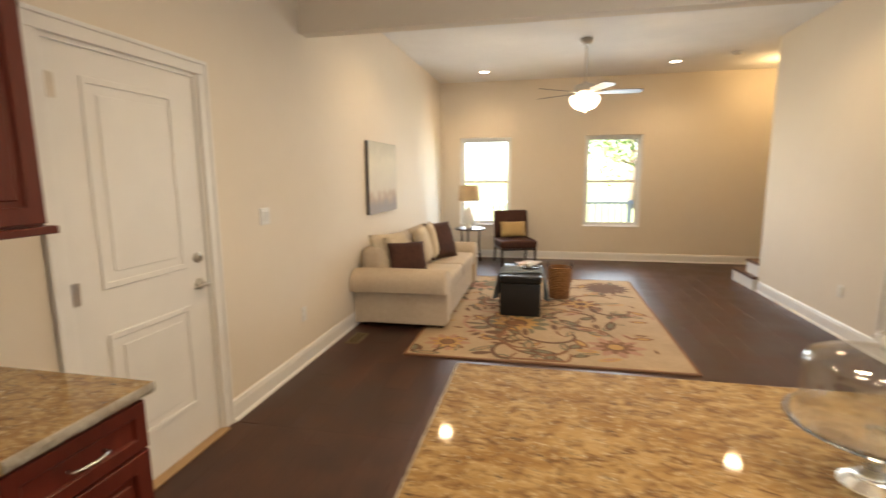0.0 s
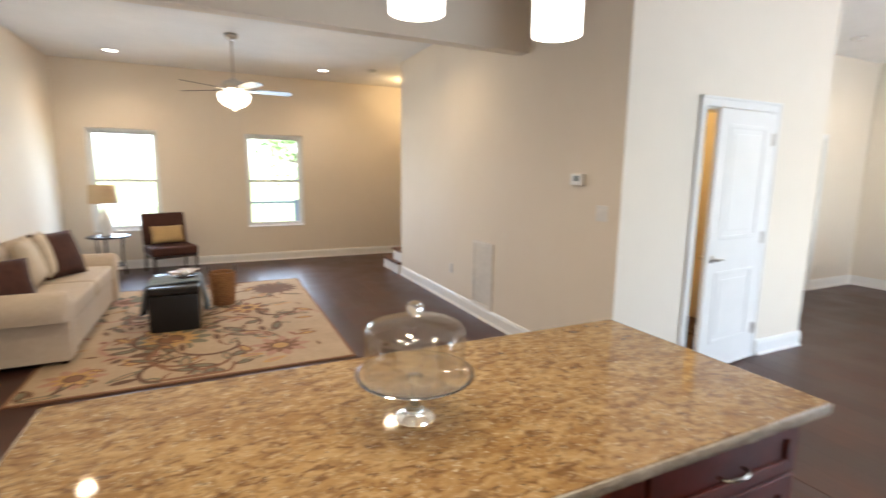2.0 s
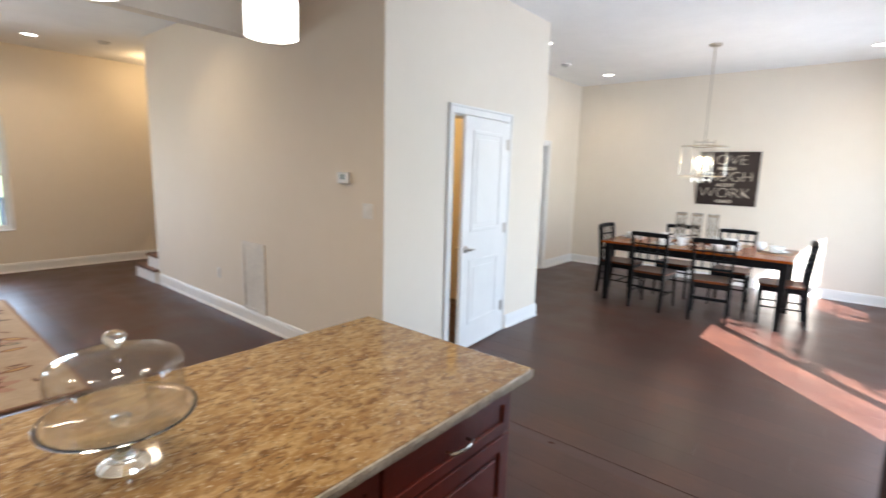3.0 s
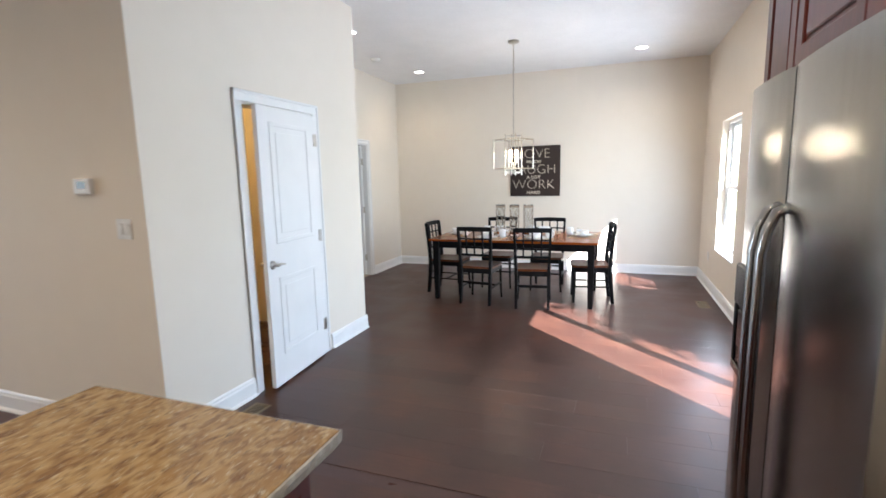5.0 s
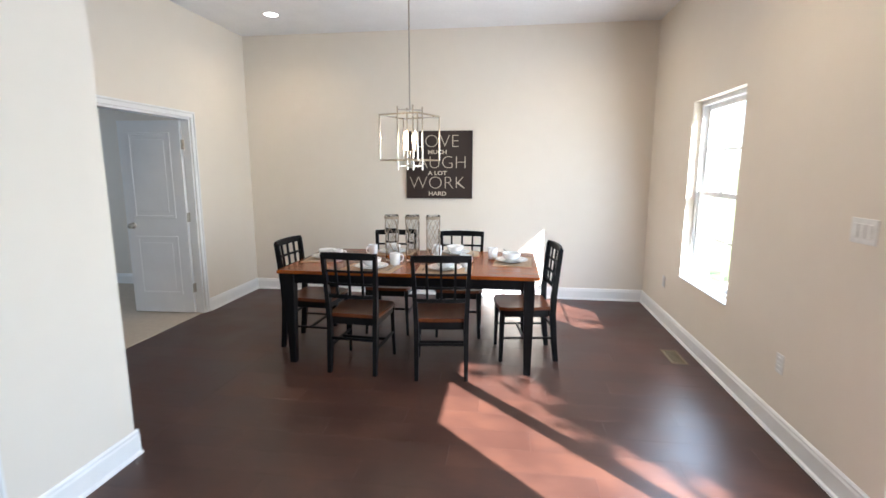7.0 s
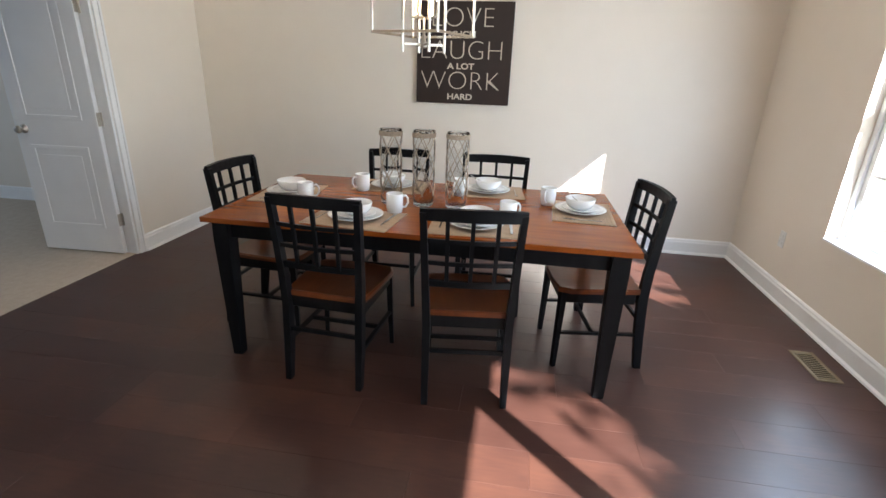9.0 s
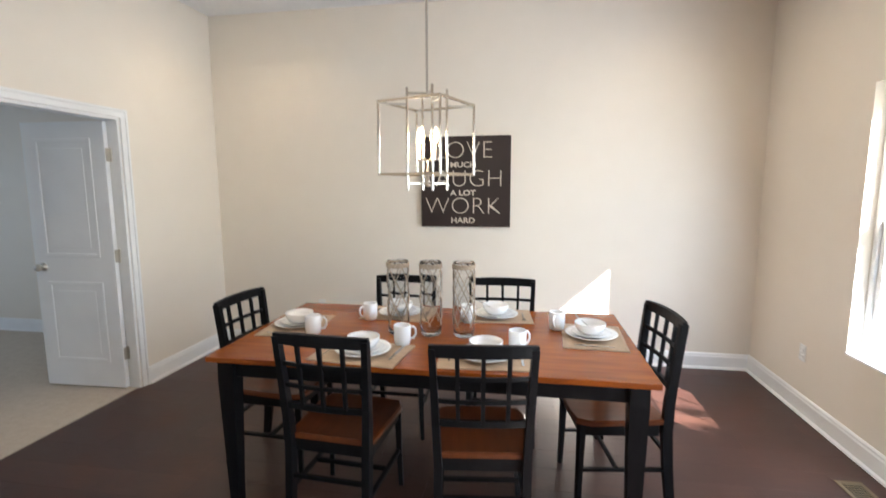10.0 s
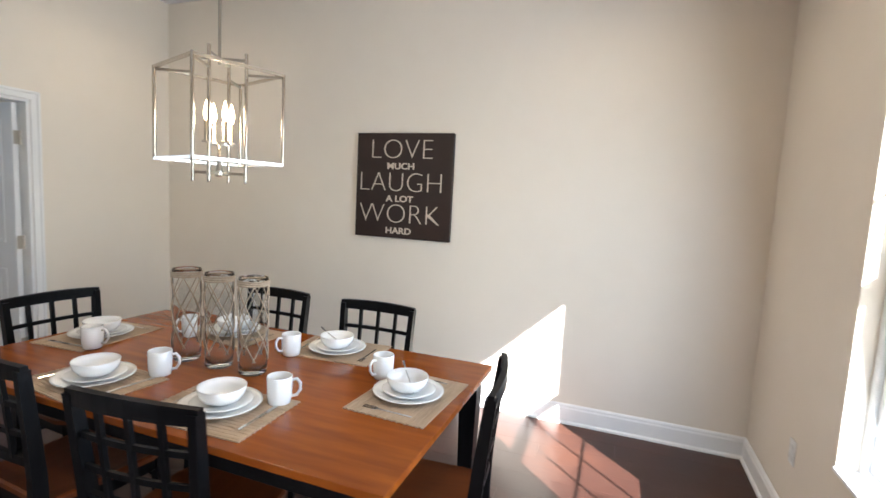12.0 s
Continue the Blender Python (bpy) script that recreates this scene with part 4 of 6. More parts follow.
def plate(name, label, cat, m, w, h, kind):
    """A wall plate in its own space: back on y=0, facing -y."""
    p = thing(name, m, label, cat)
    part("cover_plate", boxed(-w / 2, -0.006, -h / 2, w / 2, 0, h / 2, 0.0025, 2), PLASTIC, p)
    bm = bmesh.new()
    if kind == "switch":
        k = max(1, round(w / 0.06) - 0)
        for i in range(k):
            x = (i - (k - 1) / 2) * 0.046
            box(bm, x - 0.016, -0.0105, -0.033, x + 0.016, -0.006, 0.033, 0.002)
        part("rocker", bm, PLASTIC, p)
    else:
        for z in (-0.024, 0.024):
            box(bm, -0.017, -0.009, z - 0.015, 0.017, -0.006, z + 0.015, 0.004)
        part("socket_face", bm, PLASTIC, p)
    return p


plate("light_switch", "white double rocker light switch on the beige wall", "light switch", pose(XW, 2.88, 1.25, 0, 0, 90), 0.115, 0.115, "switch")
plate("light_switch", "white double rocker switch below the thermostat", "light switch", pose(XT, 2.49, 1.28, 0, 0, -90), 0.115, 0.115, "switch")
plate("light_switch", "white triple rocker switch beside the glass door", "light switch", pose(4.95, YS, 1.27, 0, 0, 180), 0.165, 0.115, "switch")
plate("outlet", "white wall outlet low on the beige wall", "outlet", pose(5.46, YS, 0.43, 0, 0, 180), 0.07, 0.115, "outlet")
plate("outlet", "white wall outlet near the dining corner", "outlet", pose(7.6, YS, 0.42, 0, 0, 180), 0.07, 0.115, "outlet")
plate("outlet", "white wall outlet behind the dining table", "outlet", pose(XE, 2.55, 0.42, 0, 0, -90), 0.07, 0.115, "outlet")
plate("outlet", "white wall outlet on the entry wall", "outlet", pose(XW, 3.35, 0.42, 0, 0, 90), 0.07, 0.115, "outlet")
plate("outlet", "white wall outlet on the vent wall", "outlet", pose(XT, 4.95, 0.42, 0, 0, -90), 0.07, 0.115, "outlet")
th = thing("thermostat", pose(XT, 2.76, 1.52, 0, 0, -90), "white wall thermostat with a grey display", "thermostat")
part("housing", boxed(-0.07, -0.028, -0.045, 0.07, 0, 0.045, 0.008, 2), PLASTIC, th)
part("display", boxed(-0.035, -0.0295, -0.012, 0.035, -0.0285, 0.028), mat("grey_lcd", (0.2, 0.22, 0.2), 0.25), th)
GRILLE = mat("off_white_grille_enamel", (0.80, 0.76, 0.70), 0.45, scale=20)
gr = thing("return_grille", pose(XT, 4.195, 0.487, 0, 0, -90), "tall white louvred return-air grille in the wall", "air vent")
bm = bmesh.new()
ring_frame(bm, "x", -0.215, -0.355, 0.215, 0.355, 0.035, 0.035, 0.035, 0.035, -0.012, 0, 0.002)
part("frame", bm, GRILLE, gr)
part("backing", boxed(-0.18, -0.003, -0.32, 0.18, 0.0, 0.32), GRILLE, gr)
for k in range(26):
    z = -0.308 + k * 0.0246
    bm = bmesh.new()
    box(bm, -0.18, -0.001, -0.0012, 0.18, 0.018, 0.0012, m=Matrix.Translation((0, -0.011, z)) @ Matrix.Rotation(radians(-40), 4, "X"))
    part("slat", bm, GRILLE, gr)


def floor_register(x, y, rz, label):
    r = thing("floor_register", pose(x, y, 0.0, 0, 0, rz), label, "floor vent", "floor registers")
    bm = bmesh.new()
    ring_frame(bm, "z", -0.15, -0.065, 0.15, 0.065, 0.02, 0.02, 0.02, 0.02, 0.0005, 0.006, 0.002)
    part("frame", bm, VENTMET, r)
    part("well", boxed(-0.13, -0.045, 0.0005, 0.13, 0.045, 0.002), BLACKPL, r)
    for k in range(13):
        xx = -0.12 + k * 0.02
        part("slat", boxed(xx - 0.004, -0.045, 0.002, xx + 0.004, 0.045, 0.0055), VENTMET, r)


floor_register(2.86, 2.16, 0, "brown metal floor register by the closet wall")
floor_register(6.6, -1.07, 0, "brown metal floor register below the window")
floor_register(-2.02, 4.0, 90, "brown metal floor register beside the sofa")

# stairs behind the vent wall
st = thing("staircase", Matrix(), "bottom steps of a staircase with white risers and brown treads", "stairs")
st["kind"] = "structure"
TREAD = mat("brown_stair_tread", (0.12, 0.05, 0.03), 0.35, scale=9, stretch=(1, 8, 1))
for k in range(8):
    y1 = 7.40 - 0.31 * k
    x0 = 2.36 if k == 0 else (2.415 if k == 1 else 2.535)
    if k == 1:
        part("riser", boxed(x0, 6.705, 0.18, 3.595, y1, 0.325), TRIM, st)
        part("tread", boxed(x0 - 0.012, 6.705, 0.326, 3.595, y1 + 0.025, 0.36, 0.006, 2), TREAD, st)
    elif k == 0:
        part("riser", boxed(x0, 6.705, 0.0, 3.595, y1, 0.145), TRIM, st)
        part("tread", boxed(x0 - 0.012, 6.705, 0.146, 3.595, y1 + 0.025, 0.179, 0.006, 2), TREAD, st)
    else:
        part("riser", boxed(x0, y1 - 0.31, 0.0, 3.595, y1, 0.18 * k + 0.145), TRIM, st)
        part("tread", boxed(x0, y1 - 0.31, 0.18 * k + 0.146, 3.595, y1 + 0.025, 0.18 * k + 0.179, 0.006, 2), TREAD, st)
# ---------- dining area ----------
TABLEWOOD = mat("chestnut_table_top", (0.32, 0.086, 0.010), 0.20, second=(0.16, 0.036, 0.006), scale=5, amount=0.8, stretch=(7, 0.7, 1), bump=0.05, bump_scale=40, spec=0.3, rough_var=0.04)
# seat colour is lowered to hold the shade of the table and chair backs
SEATWOOD = mat("chestnut_seat_wood_shaded", (0.13, 0.034, 0.008), 0.3, second=(0.07, 0.018, 0.005), scale=6, amount=0.8, stretch=(6, 0.8, 1), bump=0.05, spec=0.3)
EBONY = mat("black_painted_wood", (0.004, 0.004, 0.0046), 0.42, second=(0.007, 0.007, 0.0075), scale=12, stretch=(3, 3, 1), bump=0.06, bump_scale=60, spec=0.14)
TT = 0.772


def tapered_leg(x, y, z1, w0, w1):
    bm = bmesh.new()
    lo = [bm.verts.new((x + sx * w0, y + sy * w0, 0)) for sx, sy in ((-1, -1), (1, -1), (1, 1), (-1, 1))]
    md = [bm.verts.new((x + sx * w1, y + sy * w1, z1 - 0.1)) for sx, sy in ((-1, -1), (1, -1), (1, 1), (-1, 1))]
    hi = [bm.verts.new((x + sx * w1, y + sy * w1, z1)) for sx, sy in ((-1, -1), (1, -1), (1, 1), (-1, 1))]
    for a, b in ((lo, md), (md, hi)):
        for i in range(4):
            j = (i + 1) % 4
            bm.faces.new((a[i], a[j], b[j], b[i]))
    bm.faces.new(lo[::-1])
    bm.faces.new(hi)
    bmesh.ops.bevel(bm, geom=[e for e in bm.edges if abs((e.verts[0].co - e.verts[1].co).z) > 0.05], offset=0.004, segments=2, affect="EDGES")
    return bm


def dining_table():
    t = thing("dining_table", pose(6.55, 1.092, 0), "rectangular dining table with chestnut top and black legs", "dining table")
    hx, hy = 0.535, 1.008
    bm = bmesh.new()
    box(bm, -hx, -hy, TT - 0.026, hx, hy, TT, 0.004, 2)
    part("tabletop", bm, TABLEWOOD, t)
    bm = bmesh.new()
    ax, ay = hx - 0.075, hy - 0.075
    for x in (-ax, ax):
        box(bm, x - 0.011, -ay + 0.03, TT - 0.115, x + 0.011, ay - 0.03, TT - 0.027, 0.002)
    for y in (-ay, ay):
        box(bm, -ax + 0.03, y - 0.011, TT - 0.115, ax - 0.03, y + 0.011, TT - 0.027, 0.002)
    part("apron", bm, EBONY, t)
    for x in (-ax, ax):
        for y in (-ay, ay):
            part("leg", tapered_leg(x, y, TT - 0.027, 0.026, 0.04), EBONY, t)


dining_table()


def dining_chair():
    """One chair, facing +y, origin on the floor under the seat."""
    c = thing("dining_chair", Matrix(), "black lattice-back dining chair with a chestnut wooden seat", "dining chair", "chairs round the table")
    bm = bmesh.new()
    pts = [(-0.2, -0.2), (-0.215, 0.0), (-0.222, 0.16), (-0.195, 0.222), (-0.1, 0.236), (0.1, 0.236), (0.195, 0.222), (0.222, 0.16), (0.215, 0.0), (0.2, -0.2)]
    lo = [bm.verts.new((x, y, 0.435)) for x, y in pts]
    md = [bm.verts.new((x * 1.0, y, 0.452)) for x, y in pts]
    hi = [bm.verts.new((x * 0.965, y * 0.965, 0.46)) for x, y in pts]
    ins = [bm.verts.new((x * 0.6, y * 0.55 - 0.02, 0.452)) for x, y in pts]
    for a, b in ((lo, md), (md, hi), (hi, ins)):
        for i in range(len(pts)):
            j = (i + 1) % len(pts)
            bm.faces.new((a[i], a[j], b[j], b[i]))
    bm.faces.new(lo[::-1])
    bm.faces.new(ins)
    shade(part("seat", bm, SEATWOOD, c, "chestnut-stained saddle seat, darkened for the shade on it"), 30)
    bm = bmesh.new()
    for x in (-0.185, 0.185):
        box(bm, x - 0.01, -0.17, 0.375, x + 0.01, 0.19, 0.434, 0.002)
    for y in (-0.185, 0.195):
        box(bm, -0.17, y - 0.01, 0.375, 0.17, y + 0.01, 0.434, 0.002)
    part("seat_frame", bm, EBONY, c)
    for s in (-1, 1):
        bm = bmesh.new()
        tube(bm, [(s * 0.197, 0.205, 0.001), (s * 0.19, 0.2, 0.2), (s * 0.186, 0.195, 0.434)], [0.016, 0.019, 0.023], 4)
        part("front_leg", bm, EBONY, c)
        bm = bmesh.new()
        prof = [(-0.245, 0.001), (-0.222, 0.2), (-0.208, 0.4), (-0.212, 0.55), (-0.228, 0.72), (-0.25, 0.925)]
        w = [0.014, 0.017, 0.0175, 0.0165, 0.015, 0.0135]
        rings = []
        for (y, z), k in zip(prof, w):
            x = s * (0.183 + 0.022 * max(0, (z - 0.4) / 0.55))
            rings.append([bm.verts.new((x + a * k, y + b * k * 1.35, z)) for a, b in ((-1, -1), (1, -1), (1, 1), (-1, 1))])
        for a, b in zip(rings, rings[1:]):
            for i in range(4):
                j = (i + 1) % 4
                bm.faces.new((a[i], a[j], b[j], b[i]))
        bm.faces.new(rings[0][::-1])
        bm.faces.new(rings[-1])
        part("rear_leg", bm, EBONY, c)

    def yb(z):
        return -0.208 - 0.042 * max(0, (z - 0.45) / 0.475) ** 1.25

    def cross(z0, z1, half, bow, th, name):
        bm = bmesh.new()
        n = 8
        r = []
        for i in range(n + 1):
            u = -1 + 2 * i / n
            y = yb((z0 + z1) / 2) - bow * (1 - u * u)
            r.append([bm.verts.new((u * half, y + d * th, z)) for d, z in ((-1, z0), (1, z0), (1, z1 - (0.006 * u * u if name == "top_rail" else 0)), (-1, z1 - (0.006 * u * u if name == "top_rail" else 0)))])
        for a, b in zip(r, r[1:]):
            for i in range(4):
                j = (i + 1) % 4
                bm.faces.new((a[i], a[j], b[j], b[i]))
        bm.faces.new(r[0][::-1])
        bm.faces.new(r[-1])
        part(name, bm, EBONY, c)

    cross(0.892, 0.945, 0.217, 0.02, 0.011, "top_rail")
    for z in (0.80, 0.70):
        cross(z - 0.009, z + 0.009, 0.194, 0.018, 0.006, "crossbar")
    cross(0.59, 0.618, 0.19, 0.014, 0.009, "lower_rail")
    for x in (-0.1, 0.0, 0.1):
        bm = bmesh.new()
        zs = [0.605, 0.70, 0.80, 0.9]
        rings = []
        for z in zs:
            y = yb(z) - 0.018 * (1 - (x / 0.2) ** 2)
            rings.append([bm.verts.new((x * (1 + 0.12 * (z - 0.6)) + a * 0.0085, y + b * 0.0075, z)) for a, b in ((-1, -1), (1, -1), (1, 1), (-1, 1))])
        for a, b in zip(rings, rings[1:]):
            for i in range(4):
                j = (i + 1) % 4
                bm.faces.new((a[i], a[j], b[j], b[i]))
        bm.faces.new(rings[0][::-1])
        bm.faces.new(rings[-1])
        part("slat", bm, EBONY, c)
    for s in (-1, 1):
        part("side_stretcher", bar(bmesh.new(), (s * 0.187, -0.217, 0.2), (s * 0.19, 0.2, 0.2), 0.02, 0.014), EBONY, c)
    part("stretcher", bar(bmesh.new(), (-0.185, 0.02, 0.2), (0.185, 0.02, 0.2), 0.014, 0.02), EBONY, c)
    part("stretcher", bar(bmesh.new(), (-0.182, -0.222, 0.27), (0.182, -0.222, 0.27), 0.014, 0.02), EBONY, c)
    return c


chair = dining_chair()
chair.matrix_world = pose(6.16, 1.463, 0, 0, 0, -93.7)
for x, y, r in ((6.136, 0.82, -83), (7.02, 1.436, 90), (7.015, 0.77, 91), (6.529, 0.186, 8), (6.554, 2.006, 177)):
    copy_thing(chair, pose(x, y, 0, 0, 0, r))

# table setting
CHINA = mat("white_china", (0.82, 0.82, 0.8), 0.12, second=(0.8, 0.8, 0.79), scale=6, coat=0.3)
STRAW = mat("woven_straw", (0.50, 0.37, 0.25), 0.85, second=(0.33, 0.24, 0.155), scale=24, amount=0.9, stretch=(1, 8, 1), bump=0.5, bump_scale=90)
CUTLERY = mat("polished_cutlery", (0.7, 0.68, 0.65), 0.15, 1.0)


def placemat():
    p = thing("placemat", Matrix(), "rectangular woven straw placemat under a place setting", "placemat", "placemats")
    bm = bmesh.new()
    n = 34
    for i in range(n):
        y = -0.155 + 0.31 * i / n
        e = 0.003 * math.sin(i * 2.4)
        box(bm, -0.212 + e, y + 0.0003, 0.0002, 0.212 - e * 0.7, y + 0.31 / n - 0.0004, 0.0042 + 0.0007 * (i % 2))
    part("weave", bm, STRAW, p)
    return p


def place_plates():
    out = []
    p = thing("dinner_plate", Matrix(), "round white china dinner plate on a placemat", "plate", "dinner plates")
    part("china", lathe([(0.075, 0), (0.08, 0.003), (0.125, 0.016), (0.134, 0.02), (0.133, 0.0225), (0.12, 0.0185), (0.08, 0.0075), (0.002, 0.0065)], 44), CHINA, p, smooth=True)
    s = thing("side_plate", Matrix(), "smaller white china plate stacked on the dinner plate", "plate", "side plates")
    part("china", lathe([(0.06, 0), (0.064, 0.003), (0.096, 0.013), (0.1, 0.016), (0.098, 0.0175), (0.066, 0.0065), (0.002, 0.006)], 40), CHINA, s, smooth=True)
    b = thing("bowl", Matrix(), "white china cereal bowl on stacked plates", "bowl", "bowls")
    part("china", lathe([(0.038, 0), (0.042, 0.003), (0.06, 0.012), (0.074, 0.032), (0.079, 0.056), (0.077, 0.058), (0.071, 0.034), (0.055, 0.015), (0.03, 0.008), (0.002, 0.007)], 40), CHINA, b, smooth=True)
    return p, s, b


def mug():
    m = thing("mug", Matrix(), "plain white china mug with a loop handle", "mug", "mugs")
    part("body", lathe([(0.033, 0), (0.038, 0.004), (0.042, 0.03), (0.043, 0.098), (0.041, 0.1), (0.0395, 0.096), (0.0385, 0.03), (0.03, 0.008), (0.002, 0.007)], 36), CHINA, m, smooth=True)
    bm = bmesh.new()
    tube(bm, [(0.040, 0, 0.082), (0.058, 0, 0.086), (0.070, 0, 0.07), (0.070, 0, 0.046), (0.058, 0, 0.027), (0.040, 0, 0.024)], 0.0055, 8)
    part("handle", bm, CHINA, m, smooth=True)
    return m


def fork():
    f = thing("fork", Matrix(), "polished steel fork lying on the placemat", "fork", "cutlery")
    bm = bmesh.new()
    box(bm, -0.004, -0.09, 0.0, 0.004, 0.045, 0.0025, 0.001)
    box(bm, -0.011, 0.045, 0.0, 0.011, 0.06, 0.0025, 0.001)
    for x in (-0.0095, -0.0032, 0.0032, 0.0095):
        box(bm, x - 0.0014, 0.06, 0.0004, x + 0.0014, 0.1, 0.0022)
    part("metal", bm, CUTLERY, f)
    return f


def knife():
    f = thing("table_knife", Matrix(), "steel table knife lying on the placemat", "knife", "cutlery")
    bm = bmesh.new()
    box(bm, -0.006, -0.1, 0.0, 0.006, -0.01, 0.004, 0.0015)
    box(bm, -0.008, -0.01, 0.0012, 0.007, 0.11, 0.0022)
    part("metal", bm, CUTLERY, f)
    return f


def spoon():
    s = thing("spoon", Matrix(), "steel spoon leaning in a bowl", "spoon", "cutlery")
    bm = bmesh.new()
    tube(bm, [(0, 0.0, 0.0), (0, 0.06, 0.024), (0, 0.12, 0.052)], [0.003, 0.0026, 0.0042], 8)
    lathe([(0.001, -0.003), (0.012, -0.001), (0.0165, 0.003)], 16, bm, Matrix.Translation((0, -0.015, -0.004)) @ Matrix.Diagonal((1, 1.4, 1, 1)), cap=False)
    part("metal", bm, CUTLERY, s, smooth=True)
    return s


first = {"mat": placemat(), "plates": place_plates(), "mug": mug(), "fork": fork(), "knife": knife(), "spoon": spoon()}
started = []


def put(ob, m):
    """The first use moves the original; each later one is a copy."""
    if ob.name in started:
        return copy_thing(ob, m)
    started.append(ob.name)
    ob.matrix_world = m
    return ob


# plate centre, the way the diner faces (degrees), mug place, whether a spoon leans in the bowl
SETS = [((6.565, 1.90), 180, (6.42, 1.745), False), ((6.19, 1.388), -90, (6.335, 1.232), False), ((6.213, 0.805), -90, (6.335, 0.662), False),
        ((6.60, 0.285), 0, (6.715, 0.452), True), ((6.92, 0.80), 90, (6.77, 0.95), True), ((6.88, 1.385), 90, (6.75, 1.535), False)]
for k, ((x, y), r, (mx, my), sp) in enumerate(SETS):
    fx, fy = -math.sin(radians(r)), math.cos(radians(r))
    rx, ry = math.cos(radians(r)), math.sin(radians(r))
    j = (4, -6, 3, -3, 5, -4)[k]
    put(first["mat"], pose(x - fx * 0.008, y - fy * 0.008, TT, 0, 0, r + j))
    z = TT + 0.0052
    put(first["plates"][0], pose(x, y, z, 0, 0, 0))
    put(first["plates"][1], pose(x + 0.004, y, z + 0.0085, 0, 0, 30))
    put(first["plates"][2], pose(x + 0.006 * fx, y + 0.006 * fy, z + 0.017, 0, 0, 60))
    put(first["mug"], pose(mx, my, TT + 0.0005 + (0.0048 if k in (0,) else 0.0), 0, 0, (-70, -60, -55, 160, 150, 140)[k]))
    put(first["fork"], pose(x - rx * 0.165, y - ry * 0.165, z, 0, 0, r + j))
    put(first["knife"], pose(x + rx * 0.165, y + ry * 0.165, z, 0, 0, r + j))
    if sp:
        put(first["spoon"], pose(x + 0.01, y - 0.005, z + 0.034, 0, 0, -50 + 40 * (k == 4)))

VASEGL = mat("clear_bubbled_glass", (0.98, 0.99, 0.99), 0.02, glass=1.0, ior=1.16, scale=30, bump=0.12, bump_scale=30)
ROPE = mat("brown_rope_net", (0.42, 0.34, 0.25), 0.9, second=(0.30, 0.23, 0.16), scale=80, bump=0.5)


def vase(x, y, seed):
    v = thing("glass_vase", pose(x, y, TT), "tall clear glass cylinder vase wrapped in a rope net", "vase", "glass vases on the table")
    h, r = 0.395, 0.056
    part("glass", lathe([(r * 0.86, 0.001), (r * 0.97, 0.006), (r, 0.04), (r * 0.985, 0.2), (r, h - 0.02), (r * 1.02, h), (r * 0.97, h), (r * 0.94, h - 0.02), (r * 0.93, 0.05), (r * 0.86, 0.022), (0.002, 0.018)], 36), VASEGL, v, smooth=True)
    bm = bmesh.new()
    for k in range(3):
        tube(bm, [((r + 0.003) * math.cos(a), (r + 0.003) * math.sin(a), h - 0.03 + 0.008 * k) for a in [i * 2 * math.pi / 28 for i in range(29)]], 0.0042, 6)
    part("rope_collar", bm, ROPE, v, "light brown twisted rope collar", smooth=True)
    bm = bmesh.new()
    m = 5
    for k in range(m):
        for s in (-1, 1):
            pts = []
            for i in range(25):
                u = i / 24
                a = 2 * math.pi * k / m + s * u * 2.6 + seed
                pts.append(((r + 0.0022) * math.cos(a), (r + 0.0022) * math.sin(a), h - 0.032 - u * (h - 0.09)))
            tube(bm, pts, 0.0026, 5)
    part("rope_net", bm, ROPE, v, "thin pale rope diamonds", smooth=True)


for k, y in enumerate((1.30, 1.122, 0.945)):
    vase(6.52, y, k * 0.7)

# wall sign with raised letters
SIGNB = mat("dark_brown_sign_board", (0.028, 0.014, 0.010), 0.5, second=(0.018, 0.009, 0.007), scale=8, stretch=(1, 8, 1), bump=0.15)
CREAM = mat("cream_sign_lettering", (0.62, 0.55, 0.45), 0.6, scale=20)


def lettering(text, size, weight, m, parent, extrude=0.002):
    """Words as a mesh, from the built-in font, centred on their place."""
    cu = bpy.data.curves.new("words", "FONT")
    cu.body, cu.size, cu.align_x, cu.extrude, cu.offset = text, size, "CENTER", extrude, weight
    ob = bpy.data.objects.new("words", cu)
    scene.collection.objects.link(ob)
    dg = bpy.context.evaluated_depsgraph_get()
    me = bpy.data.meshes.new_from_object(ob.evaluated_get(dg))
    bpy.data.objects.remove(ob)
    me.materials.clear()
    me.materials.append(CREAM)
    o = new("lettering", me)
    o.parent = parent
    o.matrix_local = m
    return o


sg = thing("wall_sign", pose(XE, 1.157, 1.597, 0, 0, -90), "dark brown wall sign reading love much laugh a lot work hard", "sign")
part("board", boxed(-0.397, -0.035, -0.397, 0.397, -0.001, 0.397, 0.003), SIGNB, sg)
for txt, size, weight, z, sx in (("LOVE", 0.215, -0.0058, 0.205, 1.03), ("MUCH", 0.066, 0.0016, 0.128, 1.2), ("LAUGH", 0.215, -0.0058, -0.042, 1.0), ("A LOT", 0.066, 0.0016, -0.118, 1.2), ("WORK", 0.215, -0.0058, -0.282, 1.03), ("HARD", 0.066, 0.0016, -0.362, 1.2)):
    lettering(txt, size, weight, Matrix.Translation((-0.02, -0.0365, z)) @ Matrix.Rotation(radians(90), 4, "X") @ Matrix.Diagonal((sx, 1, 1, 1)), sg)

